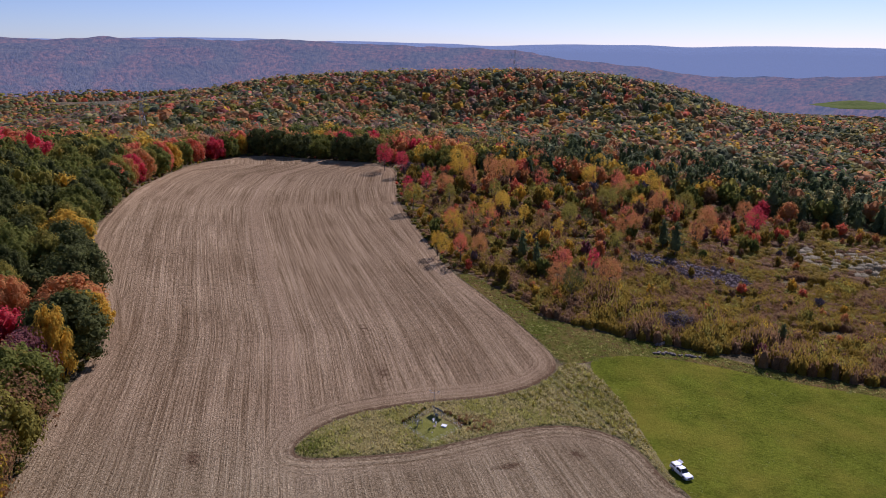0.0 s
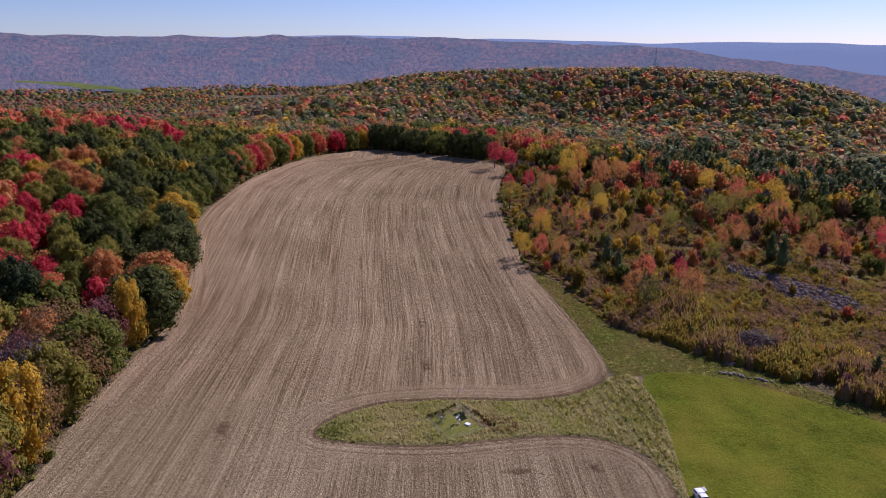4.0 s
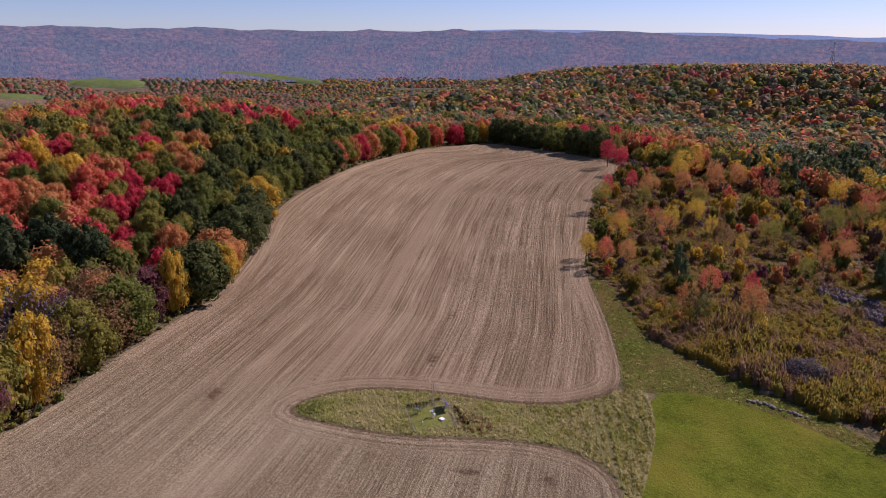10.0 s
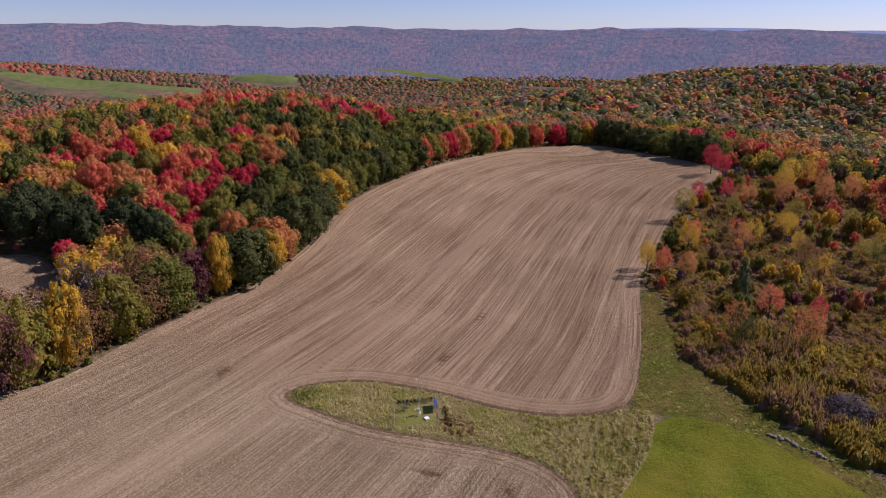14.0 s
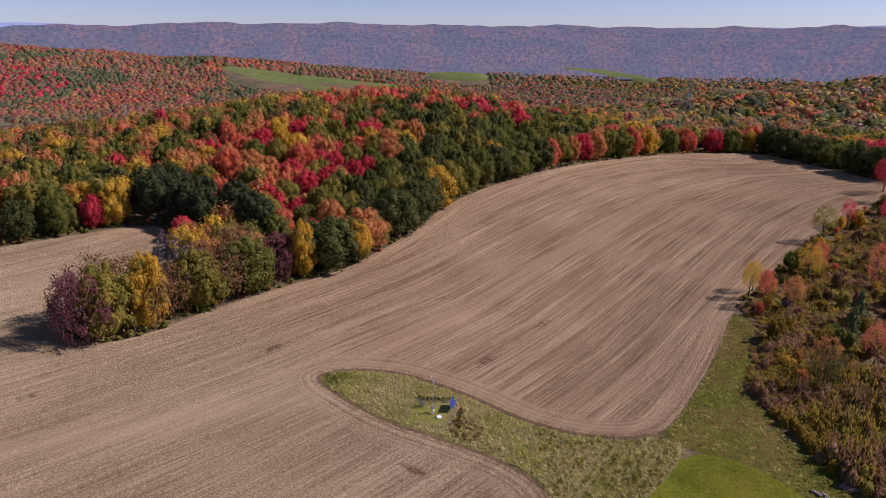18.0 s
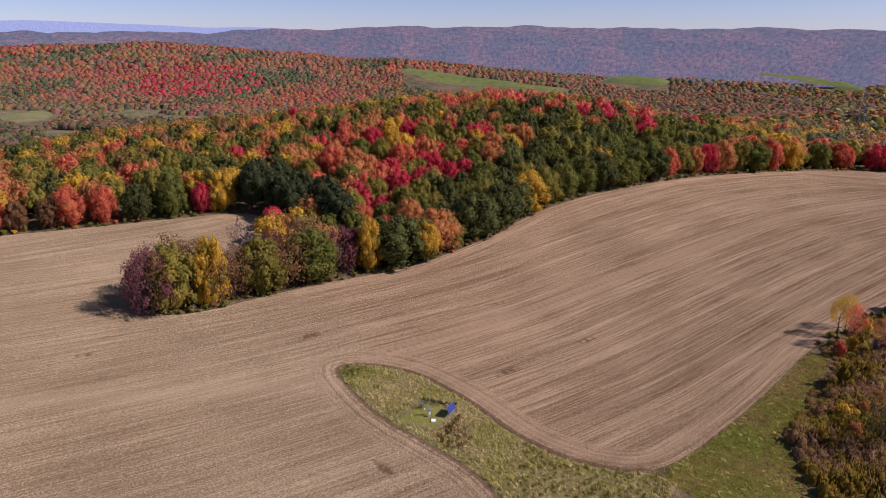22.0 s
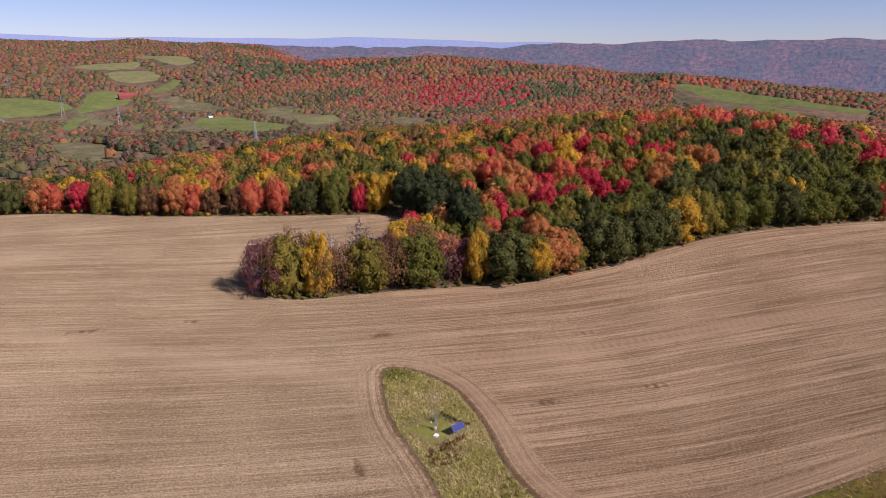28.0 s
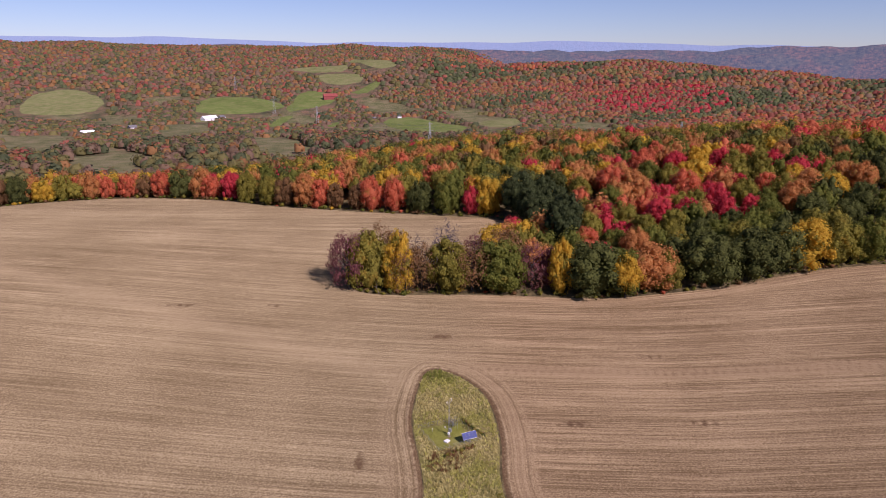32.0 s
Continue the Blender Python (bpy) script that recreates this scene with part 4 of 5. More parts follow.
scatter("woods", ROUND_TOP, _x[_near], _y[_near], _t[_near], _t[_near] * rng.uniform(0.68, 0.92, _near.sum()), _c[_near], 0.06, "mixed autumn broadleaf woods, red, orange and green", "woods")
scatter("deeper_woods", ROUND_DEEP, _x[_deep], _y[_deep], _t[_deep], _t[_deep] * rng.uniform(0.8, 1.02, _deep.sum()), _c[_deep], 0.06, "autumn woods farther up the hill", "woods")
scatter("woodland_edge", ROUND_RIM, _x[_out], _y[_out], _t[_out], _t[_out] * rng.uniform(0.75, 0.98, _out.sum()), _c[_out], 0.0, "leafy edge of the autumn woods along the field", "woods")
scatter("pine_woods", PINE_MID, _x[_pine], _y[_pine], _t[_pine] * 1.02, _t[_pine] * rng.uniform(0.7, 0.98, _pine.sum()), _c[_pine], 0.03, "dark green pine wood behind the scrub", "woods")

_x, _y = jitter_grid(-420, 960, -960, 960, 8.2)
_r, _az = np.hypot(_x - 40, _y), np.degrees(np.arctan2(_x, _y)) % 360
_m = (_r >= 412) & (_r < 900) & ((_az < 195) | (_az > 352)) & ~((_x > 390) & (_y > -110) & (_y < 480)) & open_ground(_x, _y) & ~((_y > 100) & (_az < 72) & (_r < 780) & (rng.random(len(_x)) < 0.7))
_x, _y = _x[_m], _y[_m]
_m = open_far(_x, _y)
_x, _y = _x[_m], _y[_m]
_m = ~pasture(_x, _y)
_x, _y = _x[_m], _y[_m]
_t = rng.uniform(9, 16, len(_x))
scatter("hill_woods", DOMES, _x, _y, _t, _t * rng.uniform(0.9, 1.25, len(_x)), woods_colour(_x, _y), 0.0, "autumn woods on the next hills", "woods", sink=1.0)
BAND = [0]


def near_band(step):
    bx, by = jitter_grid(-300, 1540, -1500, 1500, step)
    r = np.hypot(bx - 40, by)
    bx, by = bx[(r >= 900) & (r < 1500)], by[(r >= 900) & (r < 1500)]
    BAND[0] = len(bx)
    return bx, by


_x, _y = (np.concatenate(v) for v in zip(near_band(10.0), jitter_grid(-800, 2500, -2500, 3050, 16.5)))
_r, _az = np.hypot(_x - 40, _y), np.degrees(np.arctan2(_x, _y)) % 360
_m = np.where(np.arange(len(_x)) < BAND[0], (_r >= 900) & (_r < 1500), (_r >= 1500) & (_r < 50 + haze_start(np.where(_az > 340, 0, _az)))) & ((_az < 195) | (_az > 350))
_x, _y, _r, _m0 = _x[_m], _y[_m], _r[_m], _m
_m = open_far(_x, _y)
_m &= ~((_az[_m0] > 128) & (_az[_m0] < 166) & (_r > 1050) & (_r < 2250)) & ~((_y > 600) & (_y < 2000) & (_x > 1900 - 0.35 * (_y - 600))) & ~((_y < -650) & (_y > -1750) & (_x > 850) & (_x < 1450))
_x, _y = _x[_m], _y[_m]
_m = ~pasture(_x, _y)
_x, _y = _x[_m], _y[_m]
_t = rng.uniform(6.0, 9.5, len(_x)) * np.where(np.hypot(_x - 40, _y) > 1500, 1.25, 1.0)
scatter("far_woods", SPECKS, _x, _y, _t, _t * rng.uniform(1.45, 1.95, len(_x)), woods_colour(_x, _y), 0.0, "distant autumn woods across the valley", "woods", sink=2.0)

def blade_tuft(seed, blades, spread, lean, broad=0.08):
    """A tuft of bent blades or stalks, 1 m high."""
    g = np.random.default_rng(seed)
    V, Q = [], []
    for k in range(blades):
        a, r = g.uniform(0, 6.283), spread * math.sqrt(g.random())
        b = np.array([r * math.cos(a), r * math.sin(a), -0.03])
        t = g.uniform(0, 6.283)
        d = np.array([math.cos(t), math.sin(t), 0]) * lean * g.uniform(0.4, 1.4) + np.array([0.25, 0.12, 0])
        s = np.array([-math.sin(t), math.cos(t), 0]) * broad * g.uniform(0.6, 1.4)
        h = g.uniform(0.6, 1.0)
        o = 6 * k
        V += [b - s, b + s, b + d * 0.4 + s * 0.8 + [0, 0, 0.6 * h], b + d * 0.4 - s * 0.8 + [0, 0, 0.6 * h], b + d + s * 0.2 + [0, 0, h], b + d - s * 0.2 + [0, 0, h]]
        Q += [(o, o + 1, o + 2, o + 3), (o + 3, o + 2, o + 4, o + 5)]
    return np.array(V), np.array(Q)


# ---------------------------------------------------------------- scrub
def thicket_arrays(seed, shoots):
    """A low mound of upright leafy shoots on a dense heart, 1 m high and about 1 m across."""
    g = np.random.default_rng(seed)
    a, r = g.uniform(0, 6.283, shoots), 0.6 * np.sqrt(g.random(shoots))
    z = (1 - 1.5 * r * r) * g.uniform(0.07, 1.0, shoots) ** 0.6
    P = np.stack([r * np.cos(a), r * np.sin(a), z], 1)
    U = np.stack([g.normal(0, 0.42, shoots), g.normal(0, 0.42, shoots), np.ones(shoots)], 1)
    U /= np.linalg.norm(U, axis=1)[:, None]
    W = np.cross(U, g.normal(size=U.shape))
    W /= np.linalg.norm(W, axis=1)[:, None]
    s, w = g.uniform(0.06, 0.13, shoots)[:, None], g.uniform(0.022, 0.048, shoots)[:, None]
    V = np.stack([P - U * s, P + W * w, P + U * s, P - W * w], 1).reshape(-1, 3)
    Q = np.arange(shoots * 4).reshape(-1, 4)
    ring = 6
    ph = np.arange(ring) * 6.2832 / ring + g.random()
    p = np.concatenate([np.stack([rr * np.cos(ph), rr * np.sin(ph), zz * g.uniform(0.8, 1.15, ring)], 1) for rr, zz in ((0.5, 0.0), (0.44, 0.32), (0.22, 0.54))])
    i, j = np.arange(ring), (np.arange(ring) + 1) % ring
    q = np.concatenate([np.stack([i + o, j + o, j + o + ring, i + o + ring], -1) for o in (0, ring)] + [np.array([(12, 13, 14, 15), (12, 15, 16, 17)])])
    V, Q = np.concatenate([V, p]), np.concatenate([Q, len(V) + q])
    V[:, 2] = np.maximum(V[:, 2], 0)
    return V, Q


THICKET = {"scrub": [thicket_arrays(30 + s, 52) for s in range(8)], "scrub_beyond": [thicket_arrays(40 + s, 26) for s in range(8)]}


def scrub_colour(x, y):
    """Drifts of one kind after another, with some strays."""
    n = len(x)
    w = wave(x, y, 33, 3) + 0.45 * wave(x, y, 13, 5) + rng.normal(0, 0.34, n)
    kinds = [COLOURS.index(k) for k in ("willow", "olive", "willow", "willow", "rust", "willow", "brown", "rust")]
    c = np.array(kinds)[np.clip((w + 1.0) * 4.0, 0, 7).astype(int)]
    v = wave(x, y, 47, 6) + 0.4 * wave(x, y, 15, 2) + rng.normal(0, 0.36, n)
    rusty = np.array([COLOURS.index(k) for k in ("rust", "brown", "rust", "willow", "rust", "willow", "olive", "brown")])[np.clip((v + 1.0) * 4.0, 0, 7).astype(int)]
    c = np.where((x > 22) & (v > -0.45), rusty, c)
    c = np.where(rng.random(n) < 0.12, pick({"willow": 3, "olive": 2, "rust": 2, "brown": 1, "gold": 0.6}, n), c)
    grey = np.hypot((x + 15) / 26, (y + 172) / 12) < 1
    c = np.where(grey & (rng.random(n) < 0.85), COLOURS.index("grey"), c)
    return np.where((np.hypot((x + 75) / 30, (y + 246) / 22) < 1) & (rng.random(n) < 0.6), COLOURS.index("sedge"), c)


for _nm, _y0, _y1, _st in (("scrub", -200, -80, 2.1), ("scrub_beyond", -330, -200, 3.2)):
    _x, _y = jitter_grid(-150, 215, _y0, _y1, _st)
    _m = inside(BRUSH, _x, _y) & (away(FIELD, _x, _y)[0] > 1.5) & (away(VERGE, _x, _y)[0] > 0.3)
    _m &= (wave(_x, _y, 40, 6) > -0.8) & (np.hypot((_x + 29) / 7.5, (_y + 104) / 6) > 1)
    _x, _y = _x[_m], _y[_m]
    _c = scrub_colour(_x, _y)
    _swell = (1 + 0.35 * wave(_x, _y, 50, 7)) * (1 + 0.28 * wave(_x, _y, 17, 8)) * (1 + 0.18 * wave(_x, _y, 7.5, 4))
    _t = 3.3 * _swell * rng.uniform(0.82, 1.15, len(_x)) * np.where(_c == COLOURS.index("sedge"), 0.6 + 0.3 * wave(_x, _y, 9, 2), 1.0)
    _t = np.where((_y > -128) & (_x < 18), 5.7 * _swell * rng.uniform(0.85, 1.12, len(_x)), _t)
    # low growth where the scrub thins out towards the field
    _t = np.where((_x > 5) & (away(FIELD, _x, _y)[0] < 13), rng.uniform(0.7, 1.8, len(_x)), _t)
    scatter(_nm, THICKET[_nm], _x, _y, _t, np.full(len(_x), 1.5 * _st), _c, 0.0, "olive, rust and grey thicket of willow scrub", "scrub", sink=0.1)
_x, _y = jitter_grid(-130, 210, -300, -90, 7.5)
_m = inside(BRUSH, _x, _y) & (away(FIELD, _x, _y)[0] > 3) & (away(VERGE, _x, _y)[0] > 3) & (rng.random(len(_x)) < np.where((_x > 10) | (_y < -225), 0.85, 0.2)) & (np.hypot((_x + 75) / 36, (_y + 250) / 30) > 1)
_x, _y = _x[_m], _y[_m]
_t = rng.uniform(3.0, 6.6, len(_x)) * np.where((_x > 15) & (rng.random(len(_x)) < 0.4), 1.5, 1.0) * np.where(_y < -215, 1.45, 1.0)
BUSHES = [lobed_crown(110 + s, 7, 110, 0.045, core=0.75, mesh=(5, 3)) for s in range(5)]
scatter("scrub_bushes", BUSHES, _x, _y, _t, _t * rng.uniform(0.5, 0.8, len(_x)), pick({"willow": 3, "olive": 2, "green": 1.2, "orange": 1.6, "gold": 1.4, "red": 1, "rust": 2, "maroon": 0.8, "grey": 0.8}, len(_x)), 0.0, "autumn bushes standing up from the scrub", "bushes", sink=0.1)


# ---------------------------------------------------------------- made things
def plain(name, color, rough=0.6, metal=0.0, grain=8.0, vary=0.25, spec=0.4):
    m = Nodes(name)
    n = m.noise(grain, 4, m.local())
    d = tuple(c * (1 - vary) for c in color)
    l = tuple(min(1.0, c * (1 + vary * 0.5)) for c in color)
    m.bump(n, 0.01, 0.3)
    return m.done(m.ramp(n, (0.3, d), (0.7, l)), m.math("ADD", rough - 0.08, m.math("MULTIPLY", n, 0.16)), metal, spec)


STEEL = plain("galvanised_steel", (0.55, 0.56, 0.57), 0.42, 0.85)
PYLON = plain("weathered_lattice_steel", (0.42, 0.43, 0.43), 0.55, 0.5)
WHITE = plain("white_paint", (0.80, 0.80, 0.78), 0.35, 0.0, 5, 0.08)
CAR_WHITE = plain("white_car_paint", (0.82, 0.82, 0.82), 0.18, 0.0, 3, 0.04, 0.6)
BLACK = plain("black_rubber", (0.025, 0.025, 0.025), 0.8)
TRIM = plain("dark_trim", (0.05, 0.05, 0.055), 0.45)
CELL = plain("solar_cell_blue", (0.022, 0.038, 0.15), 0.5, 0.0, 14, 0.3, 0.2)
DARK_STEEL = plain("weathered_dark_steel", (0.16, 0.16, 0.17), 0.6, 0.4)
WOOD = plain("grey_wood", (0.24, 0.19, 0.14), 0.85, 0, 6, 0.35)
STONE = plain("field_stone", (0.20, 0.165, 0.125), 0.9, 0, 4, 0.4)
ROOF = plain("grey_shingle", (0.16, 0.15, 0.15), 0.8, 0, 3, 0.3)
RED_ROOF = plain("red_barn_paint", (0.28, 0.06, 0.05), 0.75, 0, 3, 0.3)
LAMP_RED = plain("red_lens", (0.45, 0.02, 0.02), 0.2)
LAMP_CLEAR = plain("clear_lens", (0.75, 0.75, 0.72), 0.12, 0.3)
CONCRETE = plain("pale_concrete", (0.58, 0.56, 0.52), 0.85, 0, 6, 0.25)


def glass_material():
    m = Nodes("car_glass")
    return m.done(m.ramp(m.noise(2.0, 2, m.local()), (0.3, (0.02, 0.025, 0.03)), (0.7, (0.05, 0.06, 0.07))), 0.06, 0.0, 0.8)


GLASS = glass_material()


def part(name, bm, material, parent, label="", m=None, smooth_shade=False):
    ob = new(name, mesh_of(name, bm, material, smooth_shade))
    ob.parent = parent
    if m is not None:
        ob.matrix_basis = m
    return tagged(ob, label)


def again(ob, parent, m, name=None):
    """The same mesh once more under a parent."""
    o = new(name or ob.name.split(".")[0], ob.data)
    o.parent = parent
    o.matrix_basis = m
    return o


def box(bm, x0, x1, y0, y1, z0, z1, bevel=0.0):
    r = bmesh.ops.create_cube(bm, size=1.0)
    bmesh.ops.scale(bm, vec=(x1 - x0, y1 - y0, z1 - z0), verts=r["verts"])
    bmesh.ops.translate(bm, vec=((x0 + x1) / 2, (y0 + y1) / 2, (z0 + z1) / 2), verts=r["verts"])
    if bevel:
        es = list({e for v in r["verts"] for e in v.link_edges})
        bmesh.ops.bevel(bm, geom=es, offset=bevel, segments=2, affect="EDGES", profile=0.6)
    return bm


def boxed(*a, **k):
    return box(bmesh.new(), *a, **k)


def bar(a, b, r, sides=6, r2=None):
    bm = bmesh.new()
    tube(bm, a, b, r, r if r2 is None else r2, sides)
    return bm


def on_ground(name, x, y, turn=0.0, drop=0.0):
    root = new(name)
    root.matrix_basis = pose(x, y, float(height(x, y)) + 0.10 - drop, 0, 0, turn)
    return root


# mown plot with the weather station
PLOT = [(6.9, 5.6), (-2.9, 8.2), (-5.0, -2.3), (5.7, -5.4)]
MOWN = grass_material("mown_grass", (0.13, 0.135, 0.025), (0.22, 0.22, 0.05), (0.25, 0.22, 0.08), 0.4, 0.5)
tagged(drape("mown_plot", PLOT, 0.8, 0.13, MOWN), "short mown grass plot inside the long grass", "grass", kind="structure")

tower = tagged(on_ground("weather_tower", 0.9, 0.9, 20), "slender galvanised lattice weather mast on the mown plot", "weather mast")
LEGS = [(0.20 * math.cos(a), 0.20 * math.sin(a)) for a in (0.5, 2.594, 4.689)]
for _lx, _ly in LEGS:
    part("leg", bar((_lx * 1.3, _ly * 1.3, 0), (_lx * 0.7, _ly * 0.7, 9.4), 0.022), STEEL, tower)
for _k in range(15):
    for _j in range(3):
        (_ax, _ay), (_bx, _by) = LEGS[_j], LEGS[(_j + 1) % 3]
        _s, _e = 1.3 - 0.04 * _k, 1.3 - 0.04 * (_k + 1)
        part("brace", bar((_ax * _s, _ay * _s, 0.62 * _k + 0.05), (_bx * _e, _by * _e, 0.62 * (_k + 1)), 0.009, 4), STEEL, tower)
part("footing", boxed(-0.4, 0.4, -0.4, 0.4, -0.1, 0.10, bevel=0.03), WOOD, tower, "weathered square concrete footing")
part("crossarm", bar((-1.1, 0, 9.1), (1.1, 0, 9.1), 0.03), STEEL, tower)
part("crossarm", bar((0, -0.9, 2.0), (0, 1.2, 2.0), 0.025), STEEL, tower)
part("enclosure", boxed(0.16, 0.52, -0.35, 0.35, 1.1, 2.0, bevel=0.03), PYLON, tower, "pale grey data logger box")
part("enclosure", boxed(-0.45, -0.15, -0.22, 0.22, 0.7, 1.25, bevel=0.03), WHITE, tower, "small white battery box")
_b = bar((0, 0, 9.4), (0, 0, 9.95), 0.02)
part("lightning_rod", _b, STEEL, tower)
for _sx in (-1.05, 1.05):
    _sen = part("wind_sensor", bar((_sx, 0, 9.1), (_sx, 0, 9.55), 0.035, 8), WHITE, tower, "white wind sensor")
    part("vane", boxed(_sx - 0.28, _sx + 0.2, -0.02, 0.02, 9.55, 9.72, bevel=0.008), WHITE, _sen)
_bm = bmesh.new()
for _k in range(7):
    tube(_bm, (0, 1.2, 2.02 + 0.05 * _k), (0, 1.2, 2.05 + 0.05 * _k), 0.12, 0.13, 12)
part("radiation_shield", _bm, WHITE, tower, "stacked white radiation shield")

array = tagged(on_ground("solar_array", 3.15, -4.05, -13), "tilted blue solar panel array on steel posts", "solar panels")
TILT = Matrix.Translation((0, 0, 1.85)) @ pose(0, 0, 0, 52)
for _k in range(4):
    _x0 = -1.9 + 0.95 * _k
    _p = part("panel", boxed(_x0 + 0.015, _x0 + 0.935, -0.85, 0.85, -0.02, 0.02, bevel=0.006), CELL, array, "", TILT)
    part("panel_frame", boxed(_x0, _x0 + 0.95, -0.87, -0.84, -0.025, 0.03, bevel=0.004), STEEL, _p)
    part("panel_frame", boxed(_x0, _x0 + 0.95, 0.84, 0.87, -0.025, 0.03, bevel=0.004), STEEL, _p)
    for _j in range(1, 6):
        part("cell_line", boxed(_x0 + 0.03, _x0 + 0.92, -0.85 + 0.283 * _j - 0.006, -0.85 + 0.283 * _j + 0.006, 0.0205, 0.023), TRIM, _p)
for _sx in (-1.3, 0.0, 1.3):
    part("post", bar((_sx, 0.1, -0.1), (_sx, 0.1, 1.8), 0.06, 8), STEEL, array)
    part("strut", bar((_sx, 0.1, 0.7), (_sx, -0.42, 1.25), 0.03), STEEL, array)
part("rail", bar((-1.9, -0.3, 1.4), (1.9, -0.3, 1.4), 0.035), STEEL, array)
part("rail", bar((-1.9, 0.3, 2.2), (1.9, 0.3, 2.2), 0.035), STEEL, array)
part("battery_box", boxed(-0.5, 0.5, 0.25, 0.7, 0.05, 0.7, bevel=0.03), STEEL, array, "grey battery box behind the panels")

gauge = tagged(on_ground("rain_gauge", 4.2, 3.5), "rain gauge inside a ring of hanging shield slats", "rain gauge")
part("bucket", bar((0, 0, 0.5), (0, 0, 1.45), 0.22, 14, 0.18), STEEL, gauge, "grey gauge cylinder")
part("pedestal", bar((0, 0, -0.1), (0, 0, 0.5), 0.1, 8), STEEL, gauge)
for _rr, _nn in ((1.25, 30), (0.62, 16)):
    _bm = bmesh.new()
    for _k in range(24):
        _t0, _t1 = _k * 0.2618, (_k + 1) * 0.2618
        tube(_bm, (_rr * math.cos(_t0), _rr * math.sin(_t0), 1.5), (_rr * math.cos(_t1), _rr * math.sin(_t1), 1.5), 0.02, 0.02, 5)
    part("ring", _bm, DARK_STEEL, gauge)
    _sl = None
    for _k in range(_nn):
        _m = pose(_rr * math.cos(_k * 6.2832 / _nn), _rr * math.sin(_k * 6.2832 / _nn), 1.5, 8, 0, math.degrees(_k * 6.2832 / _nn) + 90)
        _sl = part("slat", boxed(-0.05, 0.05, -0.006, 0.006, -0.46, 0.0), DARK_STEEL, gauge, "", _m) if _sl is None else again(_sl, gauge, _m)
    for _k in range(4):
        _t0 = _k * 1.5708 + 0.4
        part("post", bar((_rr * math.cos(_t0), _rr * math.sin(_t0), -0.1), (_rr * math.cos(_t0), _rr * math.sin(_t0), 1.5), 0.025), STEEL, gauge)

vault = tagged(on_ground("equipment_vault", -0.95, -0.5, 10, -0.02), "low white instrument box lying on the grass", "box")
part("body", boxed(-0.62, 0.62, -0.5, 0.5, -0.1, 0.28, bevel=0.04), WHITE, vault)
part("lid", boxed(-0.66, 0.66, -0.54, 0.54, 0.28, 0.34, bevel=0.02), WHITE, vault)
part("handle", bar((-0.12, -0.55, 0.2), (0.12, -0.55, 0.2), 0.015), STEEL, vault)

probe = tagged(on_ground("sensor_post", -1.1, 5.0), "short steel post with a small white sensor", "sensor")
part("post", bar((0, 0, -0.1), (0, 0, 0.9), 0.035), STEEL, probe)
part("sensor", boxed(-0.12, 0.12, -0.12, 0.12, 0.85, 1.02, bevel=0.02), WHITE, probe)

fence = tagged(on_ground("wire_fence", 0, 0), "thin wire fence round the mown plot", "fence")
for (_ax, _ay), (_bx, _by) in zip(PLOT, PLOT[1:] + PLOT[:1]):
    for _k in range(4):
        _px, _py = _ax + (_bx - _ax) * _k / 4, _ay + (_by - _ay) * _k / 4
        _pz = float(height(_px, _py) - height(0, 0))
        part("post", bar((_px, _py, _pz - 0.2), (_px, _py, _pz + 1.15), 0.035, 5), STEEL, fence)
    for _z in (0.35, 0.75, 1.1):
        part("wire", bar((_ax, _ay, _z + float(height(_ax, _ay) - height(0, 0))), (_bx, _by, _z + float(height(_bx, _by) - height(0, 0))), 0.012, 4), STEEL, fence)


